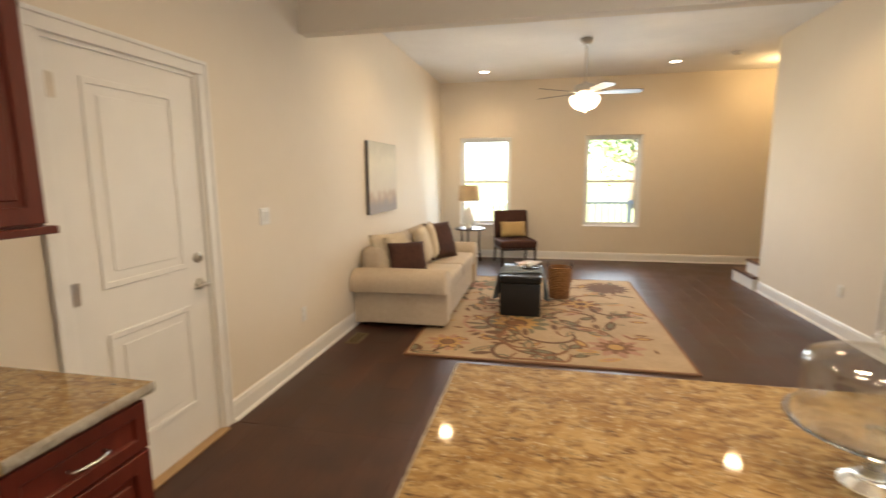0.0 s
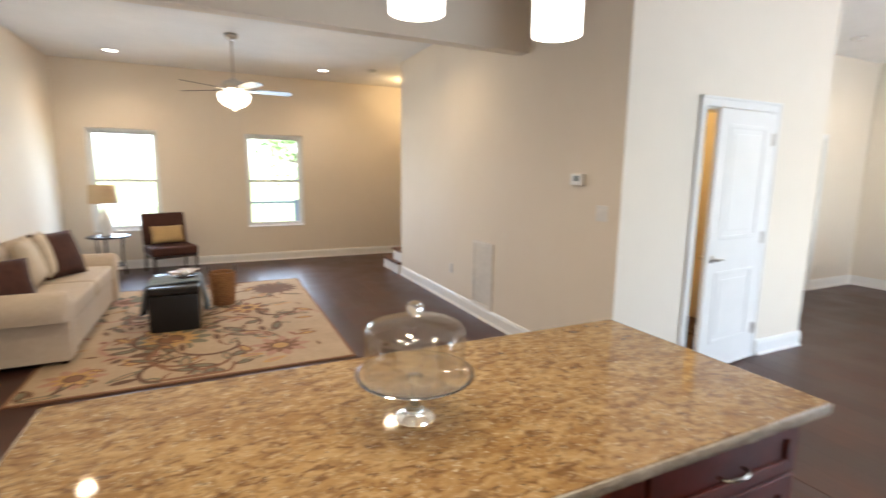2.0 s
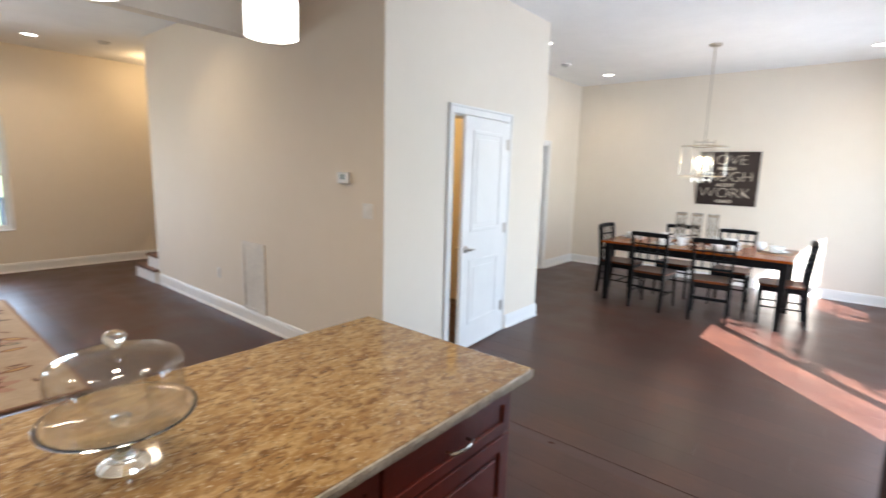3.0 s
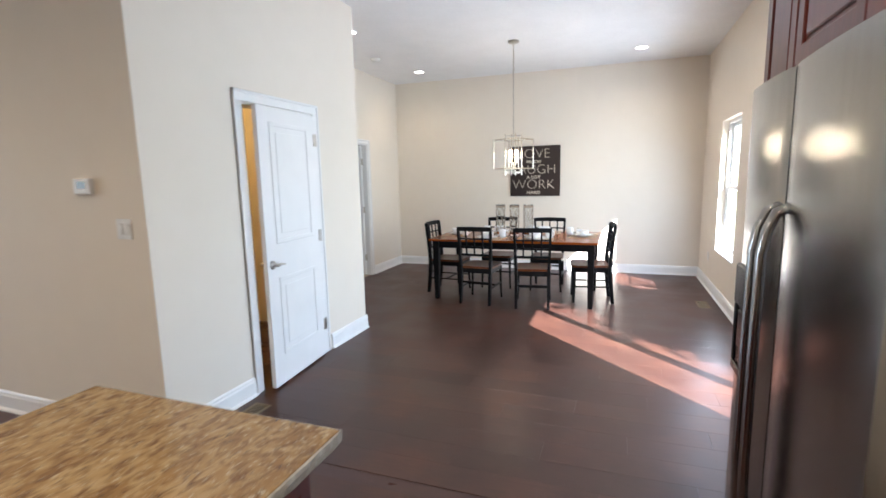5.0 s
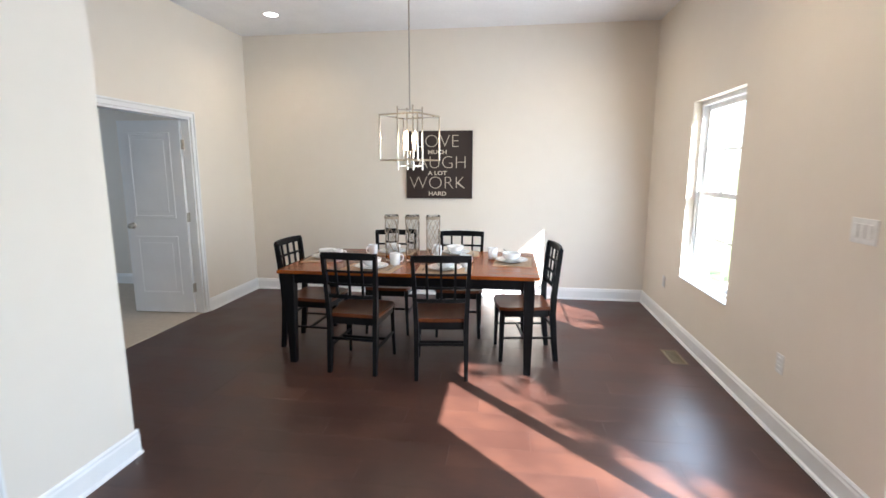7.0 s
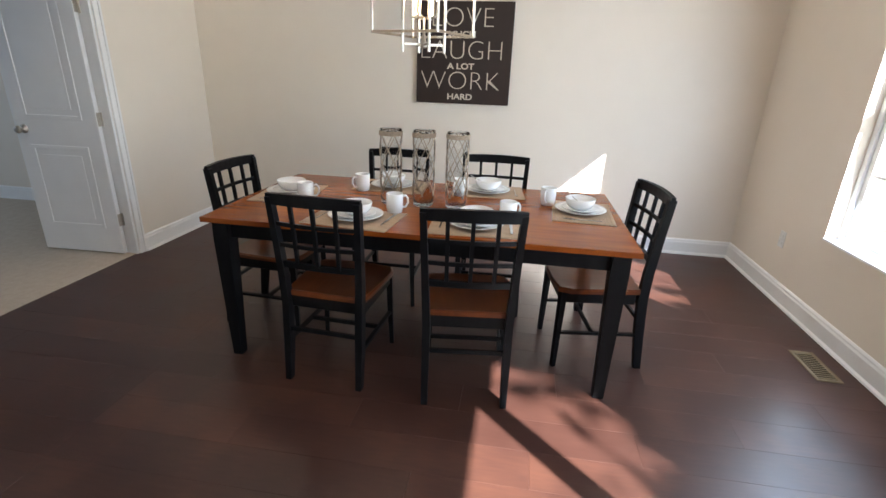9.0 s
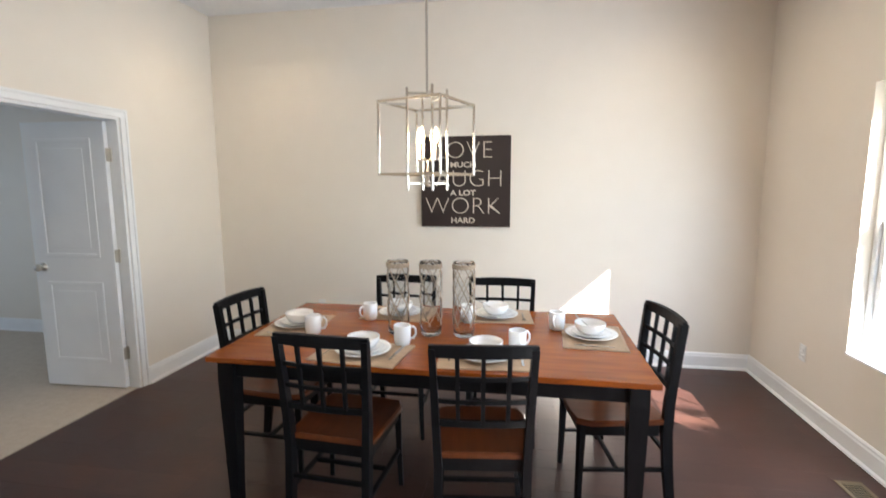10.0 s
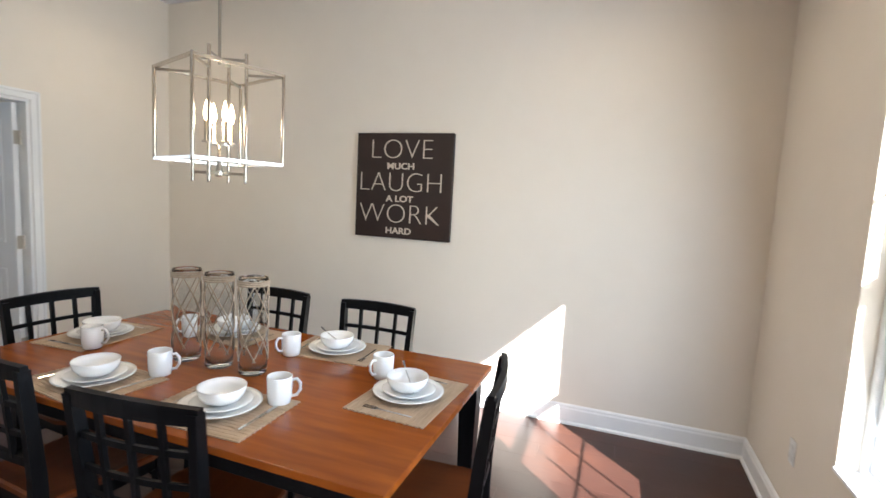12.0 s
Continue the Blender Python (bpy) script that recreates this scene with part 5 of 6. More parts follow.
# ---------- living room ----------
LINEN = mat("beige_linen_upholstery", (0.56, 0.47, 0.36), 0.9, second=(0.50, 0.41, 0.31), scale=30, bump=0.35, bump_scale=400)
CUSHC = mat("cream_cushion_fabric", (0.60, 0.51, 0.38), 0.9, second=(0.54, 0.45, 0.33), scale=30, bump=0.35, bump_scale=400)
BROWNF = mat("dark_brown_velvet", (0.075, 0.028, 0.018), 0.85, second=(0.045, 0.017, 0.012), scale=20, bump=0.3, bump_scale=300)
GOLDF = mat("gold_cushion_fabric", (0.52, 0.36, 0.16), 0.85, scale=30, bump=0.3, bump_scale=300)
LEATHER = mat("black_leather", (0.012, 0.011, 0.011), 0.38, scale=40, bump=0.3, bump_scale=250)
DARKWOOD = mat("espresso_wood", (0.03, 0.014, 0.009), 0.3, second=(0.018, 0.009, 0.006), scale=8, stretch=(6, 1, 1))


def cushion(w, d, h, puff=1.0, n=10):
    """A stuffed cushion: w along x, d along y, h thick, with pinched edges."""
    bm = bmesh.new()
    top, bot = [], []
    for i in range(n + 1):
        rt, rb = [], []
        for j in range(n + 1):
            u, v = -1 + 2 * i / n, -1 + 2 * j / n
            e = ((1 - abs(u) ** 3.2) * (1 - abs(v) ** 3.2)) ** 0.42
            pinch = 1 - 0.05 * puff * (1 - abs(u * v))
            x, y = u * w / 2 * (pinch if abs(u) == 1 else 1), v * d / 2 * (pinch if abs(v) == 1 else 1)
            rt.append(bm.verts.new((x, y, h / 2 * e)))
            rb.append(rt[-1] if e < 1e-6 else bm.verts.new((x, y, -h / 2 * e)))
        top.append(rt)
        bot.append(rb)
    for i in range(n):
        for j in range(n):
            bm.faces.new((top[i][j], top[i + 1][j], top[i + 1][j + 1], top[i][j + 1]))
            q = (bot[i][j], bot[i][j + 1], bot[i + 1][j + 1], bot[i + 1][j])
            if len(set(q)) == 4 and not all(a is b for a, b in zip(q, (top[i][j], top[i][j + 1], top[i + 1][j + 1], top[i + 1][j]))):
                bm.faces.new(q)
    return bm


def sofa():
    s = thing("sofa", pose(-2.185, 4.28, 0), "beige rolled-arm linen sofa with loose cushions", "sofa")
    L, D = 2.31, 0.945                     # along y, along x from the wall

    def arm(y0, y1):
        bm = bmesh.new()
        w = y1 - y0
        prof = []
        yc = (y0 + y1) / 2
        f0, f1 = (y0 + 0.105, y1) if y0 < 1 else (y0, y1 - 0.105)
        prof += [(f0, 0.05), (f0, 0.38)]
        r = w / 2 + 0.012
        for k in range(13):
            a = math.pi * 1.15 - k * math.pi * 1.3 / 12
            prof.append((yc + r * math.cos(a), 0.455 + r * 0.88 * math.sin(a)))
        prof += [(f1, 0.38), (f1, 0.05)]
        n = 5
        rings = []
        for i in range(n + 1):
            x = 0.0 + (D - 0.01) * i / n
            rings.append([bm.verts.new((x, y, z - (0.012 if i == 0 else 0))) for y, z in prof])
        fr = [bm.verts.new((D + 0.012, yc + (y - yc) * 0.86, 0.3 + (z - 0.3) * 0.93)) for y, z in prof]
        rings.append(fr)
        for a, b in zip(rings, rings[1:]):
            for i in range(len(prof)):
                j = (i + 1) % len(prof)
                bm.faces.new((a[i], a[j], b[j], b[i]))
        bm.faces.new(rings[0][::-1])
        bm.faces.new(rings[-1])
        shade(part("arm", bm, LINEN, s), 50)

    arm(-0.02, 0.29)
    arm(L - 0.29, L)
    part("base", boxed(0.03, 0.29, 0.05, D - 0.02, L - 0.29, 0.30, 0.02, 3), LINEN, s)
    bm = boxed(0.02, 0.22, 0.28, 0.25, L - 0.22, 0.79, 0.09, 5)
    shade(part("back_frame", bm, LINEN, s), 50)
    for k in range(2):
        w = (L - 0.58) / 2
        y0 = 0.29 + k * w
        bm = boxed(0.22, y0 + 0.004, 0.302, D + 0.0, y0 + w - 0.004, 0.47, 0.045, 4)
        for v in bm.verts:
            if v.co.z > 0.4:
                v.co.z += 0.018 * math.cos((v.co.x - 0.57) * 2.6) * math.cos((v.co.y - y0 - w / 2) * 2.4)
        c = shade(part("seat_cushion", bm, LINEN, s), 60)
        bm = cushion(w - 0.02, 0.50, 0.22, 0.5)
        bmesh.ops.transform(bm, matrix=Matrix.Translation((0.30, y0 + w / 2, 0.63)) @ Matrix.Rotation(radians(90), 4, "Z") @ Matrix.Rotation(radians(78), 4, "X"), verts=bm.verts)
        part("back_cushion", bm, LINEN, s, smooth=True)
    for x, y in ((0.08, 0.16), (0.08, L - 0.16), (D - 0.06, 0.16), (D - 0.06, L - 0.16)):
        part("foot", lathe([(0.022, 0.0), (0.03, 0.05)], 14, None, Matrix.Translation((x, y, 0.001))), DARKWOOD, s)
    # dark sheet under the base, put in as the shadow below the skirt
    part("skirt_shadow_board", boxed(0.06, 0.12, 0.03, D - 0.05, L - 0.12, 0.05), DARKWOOD, s)


sofa()


def throw_pillow(x, y, z, rz, tilt, w, h, material, label):
    p = thing("throw_pillow", pose(x, y, z, tilt, 0, rz), label, "pillow", "sofa pillows")
    part("cover", cushion(w, h, 0.15), material, p, smooth=True)


throw_pillow(-1.90, 4.72, 0.69, 52, 70, 0.46, 0.46, CUSHC, "plump cream throw pillow leaning in the sofa corner")
throw_pillow(-1.70, 4.66, 0.655, 34, 66, 0.40, 0.37, BROWNF, "dark brown velvet pillow on the beige sofa")
throw_pillow(-1.70, 5.33, 0.715, 95, 74, 0.44, 0.44, CUSHC, "plump cream throw pillow against the sofa back")
throw_pillow(-1.69, 5.72, 0.72, 98, 76, 0.44, 0.44, CUSHC, "cream throw pillow leaning on the sofa back")
throw_pillow(-1.60, 5.80, 0.70, 58, 70, 0.47, 0.47, BROWNF, "dark brown velvet pillow on the sofa's end")

# rug with woven flowers
RUGB = mat("cream_wool_rug", (0.47, 0.35, 0.225), 0.95, second=(0.40, 0.295, 0.185), scale=26, bump=0.5, bump_scale=320)
YARNS = [mat("yarn_rust", (0.24, 0.12, 0.062), 0.95, scale=40, bump=0.4), mat("yarn_brown", (0.15, 0.08, 0.045), 0.95, scale=40, bump=0.4), mat("yarn_gold", (0.50, 0.30, 0.11), 0.95, scale=40, bump=0.4),
         mat("yarn_sage", (0.19, 0.17, 0.11), 0.95, scale=40, bump=0.4), mat("yarn_rose", (0.42, 0.24, 0.16), 0.95, scale=40, bump=0.4), mat("yarn_tan", (0.40, 0.27, 0.16), 0.95, scale=40, bump=0.4)]


def rug():
    x0, x1, y0, y1 = -1.47, 0.88, 3.68, 6.95
    r = thing("area_rug", pose((x0 + x1) / 2, (y0 + y1) / 2, 0), "cream wool area rug with rust and brown floral scrolls", "rug")
    hx, hy = (x1 - x0) / 2, (y1 - y0) / 2
    part("field", boxed(-hx, -hy, 0.0005, hx, hy, 0.012, 0.003, 2), RUGB, r)
    bm = bmesh.new()
    for a in ((-hx, -hy, hx, -hy + 0.02), (-hx, hy - 0.02, hx, hy), (-hx, -hy + 0.02, -hx + 0.02, hy - 0.02), (hx - 0.02, -hy + 0.02, hx, hy - 0.02)):
        box(bm, a[0] - 0.002, a[1] - 0.002, 0.001, a[2] + 0.002, a[3] + 0.002, 0.0135)
    part("binding", bm, YARNS[0], r, "rust-brown bound edge")
    rnd = random.Random(5)
    bms = [bmesh.new() for _ in YARNS]
    lift = [0]

    def petal(k, cx, cy, a, l, w, hollow=False):
        lift[0] = (lift[0] + 1) % 40
        z = 0.0132 + 0.00006 * lift[0]
        n = 12
        pts = []
        for i in range(n):
            t = 2 * math.pi * i / n
            u = (1 - math.cos(t)) / 2
            v = math.sin(t) * w / 2 * (0.55 + 0.9 * u * (1.15 - u))
            pts.append((cx + math.cos(a) * u * l - math.sin(a) * v, cy + math.sin(a) * u * l + math.cos(a) * v))
        pts = [(min(max(x, -hx + 0.03), hx - 0.03), min(max(y, -hy + 0.03), hy - 0.03)) for x, y in pts]
        f = bms[k]
        vs = [f.verts.new((x, y, z)) for x, y in pts]
        f.faces.new(vs)
        if hollow:
            petal((k + 2) % 6, cx + math.cos(a) * l * 0.2, cy + math.sin(a) * l * 0.2, a, l * 0.62, w * 0.55)

    def ring(k, cx, cy, r0, r1, n=30):
        lift[0] = (lift[0] + 1) % 40
        z = 0.0132 + 0.00006 * lift[0]
        f = bms[k]
        p = [f.verts.new((cx + r0 * math.cos(6.2832 * i / n), cy + r0 * math.sin(6.2832 * i / n), z)) for i in range(n)]
        q = [f.verts.new((cx + r1 * math.cos(6.2832 * i / n), cy + r1 * math.sin(6.2832 * i / n), z)) for i in range(n)]
        for i in range(n):
            f.faces.new((p[i], p[(i + 1) % n], q[(i + 1) % n], q[i]))

    def vine(k, pts, w):
        lift[0] = (lift[0] + 1) % 40
        z = 0.0132 + 0.00006 * lift[0]
        f = bms[k]
        L, R = [], []
        for i, (x, y) in enumerate(pts):
            a, b = pts[max(i - 1, 0)], pts[min(i + 1, len(pts) - 1)]
            d = Vector((b[0] - a[0], b[1] - a[1])).normalized()
            ww = w * (0.4 + 0.6 * math.sin(math.pi * i / (len(pts) - 1)))
            L.append(f.verts.new((x - d.y * ww, y + d.x * ww, z)))
            R.append(f.verts.new((x + d.y * ww, y - d.x * ww, z)))
        for i in range(len(pts) - 1):
            f.faces.new((L[i], L[i + 1], R[i + 1], R[i]))

    def flower(cx, cy, s, cols, n):
        for i in range(n):
            petal(cols[0], cx, cy, 6.2832 * i / n, s, s * 0.42)
        for i in range(n):
            petal(cols[1], cx, cy, 6.2832 * (i + 0.5) / n, s * 0.68, s * 0.30)
        ring(cols[2], cx, cy, 0.0, s * 0.26)
        ring(cols[3], cx, cy, s * 0.26, s * 0.33)

    flower(-0.28, -0.60, 0.36, (3, 2, 0, 1), 12)
    flower(0.80, 1.10, 0.30, (1, 5, 3, 1), 14)
    flower(0.62, -1.15, 0.26, (4, 0, 2, 1), 9)
    flower(-0.82, 1.02, 0.33, (3, 4, 0, 1), 12)
    flower(0.42, 0.25, 0.24, (0, 2, 1, 5), 8)
    flower(-0.86, -1.28, 0.22, (4, 2, 0, 1), 9)
    flower(-0.3, 0.75, 0.2, (2, 0, 1, 5), 8)
    for k in range(30):
        cx, cy, a0 = rnd.uniform(-hx + 0.25, hx - 0.25), -hy + 0.25 + (2 * hy - 0.5) * k / 29, rnd.uniform(0, 6.28)
        pts, a, x, y = [], a0, cx, cy
        turn = rnd.choice((-1, 1)) * rnd.uniform(0.2, 0.32)
        for i in range(17):
            pts.append((min(max(x, -hx + 0.06), hx - 0.06), min(max(y, -hy + 0.06), hy - 0.06)))
            x += 0.06 * math.cos(a)
            y += 0.06 * math.sin(a)
            a += turn * (0.4 + i * 0.06)
        vine(rnd.choice((1, 0, 1, 4)), pts, 0.022)
        for i in range(1, 16, 3):
            px, py = pts[i]
            petal(rnd.choice((1, 1, 0, 5, 3, 1)), px, py, rnd.uniform(0, 6.28), rnd.uniform(0.14, 0.3), rnd.uniform(0.07, 0.13), True)
    for k in range(90):
        petal(rnd.choice((5, 4, 2, 0, 3)), rnd.uniform(-hx + 0.15, hx - 0.15), rnd.uniform(-hy + 0.15, hy - 0.15), rnd.uniform(0, 6.28), rnd.uniform(0.1, 0.22), rnd.uniform(0.05, 0.1), True)
    for k, f in enumerate(bms):
        tagged(part("woven_motif", f, YARNS[k], r), kind="stuff")


rug()


def ottoman():
    o = thing("ottoman", pose(-0.55, 5.32, 0.0137), "black leather cube ottoman on the rug", "ottoman")
    shade(part("body", boxed(-0.215, -0.37, 0.0, 0.215, 0.37, 0.355, 0.012, 2), LEATHER, o), 50)
    shade(part("lid", boxed(-0.222, -0.377, 0.358, 0.222, 0.377, 0.435, 0.022, 3), LEATHER, o), 50)


ottoman()
THROW = mat("grey_blue_knit", (0.22, 0.26, 0.29), 0.95, second=(0.13, 0.16, 0.19), scale=14, amount=0.8, stretch=(8, 1, 1), bump=0.6, bump_scale=120)


def throw_blanket():
    t = thing("throw_blanket", pose(-0.55, 5.30, 0.0), "grey-blue striped knit throw draped over the ottoman", "blanket")
    bm = bmesh.new()
    nx, ny = 30, 14
    top = 0.0137 + 0.437
    rows = []
    for i in range(nx + 1):
        s = -0.52 + 1.04 * i / nx
        row = []
        for j in range(ny + 1):
            y = -0.22 + 0.42 * j / ny + 0.03 * math.sin(s * 6)
            a = abs(s)
            if a < 0.222:
                x, z = s, top + 0.006 + 0.006 * math.sin(j * 1.7 + s * 9)
            else:
                d = a - 0.222
                x = math.copysign(0.232 + 0.03 * math.sin(j * 1.1 + 1.5) * d * 3 + 0.14 * d, s)
                z = top + 0.004 - d
            z = max(z, 0.03)
            row.append(bm.verts.new((x, y, z)))
        rows.append(row)
    for a, b in zip(rows, rows[1:]):
        for j in range(ny):
            bm.faces.new((a[j], b[j], b[j + 1], a[j + 1]))
    ob = part("cloth", bm, THROW, t, smooth=True)
    md = ob.modifiers.new("thickness", "SOLIDIFY")
    md.thickness, md.offset = 0.008, 1


throw_blanket()
PAPER = mat("pale_magazine_cover", (0.66, 0.62, 0.58), 0.4, second=(0.4, 0.3, 0.26), scale=9, amount=0.4)
for k, (dx, dy, rz) in enumerate(((0.0, 0.0, 12), (0.05, 0.03, -18))):
    b = thing("magazine", pose(-0.52 + dx, 5.57 + dy, 0.4645 + 0.012 * k, 0, 0, rz), "pale glossy magazine lying on the draped ottoman", "magazine", "magazines")
    part("pages", boxed(-0.1, -0.135, 0, 0.1, 0.135, 0.01, 0.001), PAPER, b)
t = thing("tea_tray", pose(-0.46, 5.36, 0.4655, 0, 0, 20), "small dark tray with a cup on the ottoman", "tray")
part("tray", lathe([(0.09, 0), (0.1, 0.006), (0.1, 0.016), (0.096, 0.016), (0.094, 0.007), (0.01, 0.005)], 28), DARKWOOD, t, smooth=True)
t = thing("cup", pose(-0.46, 5.36, 0.4735), "small white cup on the tray", "cup")
part("body", lathe([(0.02, 0), (0.034, 0.01), (0.04, 0.05), (0.037, 0.05), (0.03, 0.012), (0.004, 0.008)], 24), CHINA, t, smooth=True)

WICKER = mat("honey_wicker", (0.34, 0.16, 0.055), 0.7, second=(0.2, 0.085, 0.03), scale=30, bump=0.3)


def basket():
    b = thing("wicker_basket", pose(-0.115, 5.87, 0.0137), "honey-brown woven wicker basket on the rug", "basket")
    bm = bmesh.new()
    n = 18
    for k in range(n):
        z = 0.012 + 0.36 * k / (n - 1)
        r = 0.115 + 0.022 * k / (n - 1)
        tube(bm, [((r + 0.004 * math.sin(12 * a + math.pi * k)) * math.cos(a), (r + 0.004 * math.sin(12 * a + math.pi * k)) * math.sin(a), z) for a in [2 * math.pi * i / 48 for i in range(49)]], 0.0115, 6)
    part("weave", bm, WICKER, b, smooth=True)
    part("liner", lathe([(0.1, 0.004), (0.106, 0.01), (0.122, 0.34), (0.118, 0.34), (0.1, 0.014), (0.01, 0.012)], 28), WICKER, b, smooth=True)
    bm = bmesh.new()
    for s in (-1, 1):
        tube(bm, [(s * 0.135, -0.05, 0.37), (s * 0.14, -0.045, 0.42), (s * 0.14, 0.0, 0.445), (s * 0.14, 0.045, 0.42), (s * 0.135, 0.05, 0.37)], 0.009, 6)
    part("handle", bm, DARKWOOD, b, smooth=True)


basket()


def accent_chair():
    c = thing("accent_chair", pose(-0.80, 8.12, 0, 0, 0, 198), "brown upholstered armless accent chair with dark wooden legs", "chair")
    shade(part("seat", boxed(-0.31, -0.28, 0.30, 0.31, 0.30, 0.43, 0.04, 4), BROWNF, c), 50)
    bm = boxed(-0.30, -0.05, 0.0, 0.30, 0.05, 0.48, 0.035, 4)
    bmesh.ops.transform(bm, matrix=Matrix.Translation((0, -0.27, 0.42)) @ Matrix.Rotation(radians(12), 4, "X"), verts=bm.verts)
    shade(part("backrest", bm, BROWNF, c), 50)
    part("seat_frame", boxed(-0.30, -0.26, 0.265, 0.30, 0.285, 0.30, 0.004), DARKWOOD, c)
    for x in (-0.28, 0.28):
        bm = bmesh.new()
        tube(bm, [(x, 0.265, 0.001), (x, 0.26, 0.27)], [0.015, 0.022], 8)
        part("leg", bm, DARKWOOD, c)
        bm = bmesh.new()
        tube(bm, [(x, -0.33, 0.001), (x, -0.25, 0.27)], [0.015, 0.022], 8)
        part("leg", bm, DARKWOOD, c)
    p = thing("lumbar_pillow", pose(-0.835, 8.185, 0.585, 72, 0, 18), "gold rectangular lumbar pillow on the brown chair", "pillow")
    part("cover", cushion(0.44, 0.27, 0.13), GOLDF, p, smooth=True)


accent_chair()


def side_table():
    t = thing("side_table", pose(-1.58, 8.12, 0), "small round dark wooden side table", "side table")
    part("top", lathe([(0.25, 0.575), (0.265, 0.583), (0.265, 0.595), (0.258, 0.6)], 36), DARKWOOD, t, smooth=False)
    part("shelf", lathe([(0.19, 0.16), (0.195, 0.165), (0.195, 0.178), (0.19, 0.18)], 30), DARKWOOD, t)
    for k in range(3):
        a = radians(30 + 120 * k)
        bm = bmesh.new()
        tube(bm, [(0.2 * math.cos(a), 0.2 * math.sin(a), 0.001), (0.17 * math.cos(a), 0.17 * math.sin(a), 0.3), (0.19 * math.cos(a), 0.19 * math.sin(a), 0.575)], 0.016, 8)
        part("leg", bm, DARKWOOD, t, smooth=True)
    l = thing("table_lamp", pose(-1.60, 8.14, 0.6005), "white ceramic table lamp with a beige drum shade", "table lamp")
    part("base", lathe([(0.075, 0), (0.08, 0.01), (0.06, 0.03), (0.085, 0.1), (0.095, 0.18), (0.075, 0.28), (0.03, 0.35), (0.022, 0.4)], 32), CHINA, l, smooth=True)
    part("stem", rod(bmesh.new(), (0, 0, 0.4), (0, 0, 0.7), 0.006), NICKEL, l)
    part("shade", lathe([(0.185, 0.47), (0.165, 0.73), (0.162, 0.73), (0.182, 0.47)], 40, cap=False), mat("beige_linen_shade", (0.55, 0.42, 0.27), 0.85, scale=40, bump=0.3, bump_scale=300), l, "beige linen drum shade", smooth=True)


side_table()


def painting_material():
    """A misty landscape: pale sky, dark water line and a warm smudge."""
    m = mat("landscape_canvas", (0.5, 0.47, 0.38), 0.8, second=(0.34, 0.32, 0.27), scale=5, amount=0.7, bump=0.2, bump_scale=200)
    t, n = m.node_tree, m.node_tree.nodes
    b = n["Principled BSDF"]
    co = n.new("ShaderNodeTexCoord")
    sep = n.new("ShaderNodeSeparateXYZ")
    t.links.new(co.outputs["Object"], sep.inputs[0])
    ns = n.new("ShaderNodeTexNoise")
    ns.inputs["Scale"].default_value, ns.inputs["Detail"].default_value = 7, 6
    t.links.new(co.outputs["Object"], ns.inputs["Vector"])
    ad = n.new("ShaderNodeMath")
    ad.operation = "MULTIPLY_ADD"
    ad.inputs[1].default_value = 0.35
    t.links.new(ns.outputs["Fac"], ad.inputs[0])
    t.links.new(sep.outputs["Z"], ad.inputs[2])
    r = n.new("ShaderNodeValToRGB")
    el = r.color_ramp.elements
    el[0].position, el[0].color = 0.0, (0.34, 0.33, 0.35, 1)
    el[1].position, el[1].color = 1.0, (0.52, 0.51, 0.45, 1)
    for p, c in ((0.16, (0.36, 0.33, 0.33, 1)), (0.27, (0.50, 0.40, 0.33, 1)), (0.36, (0.66, 0.62, 0.54, 1)), (0.7, (0.72, 0.69, 0.59, 1))):
        e = el.new(p)
        e.color = c
    mr = n.new("ShaderNodeMapRange")
    mr.inputs["From Min"].default_value, mr.inputs["From Max"].default_value = -0.3, 0.62
    t.links.new(ad.outputs[0], mr.inputs["Value"])
    t.links.new(mr.outputs["Result"], r.inputs["Fac"])
    t.links.new(r.outputs["Color"], b.inputs["Base Color"])
    return m


pc = thing("wall_picture", pose(XW, 5.305, 1.49, 0, 0, 90), "unframed misty landscape canvas in pale beige and slate", "picture")
part("canvas", boxed(-0.485, -0.036, -0.395, 0.485, -0.001, 0.395, 0.003), painting_material(), pc)
bm = bmesh.new()
for a in ((-0.4865, -0.396, -0.4855, 0.396), (0.4855, -0.396, 0.4865, 0.396), (-0.486, -0.3965, 0.486, -0.3955), (-0.486, 0.3955, 0.486, 0.3965)):
    box(bm, a[0], -0.0355, a[1], a[2], -0.0015, a[3])
part("canvas_edge", bm, mat("dark_canvas_edge", (0.07, 0.06, 0.05), 0.8), pc)


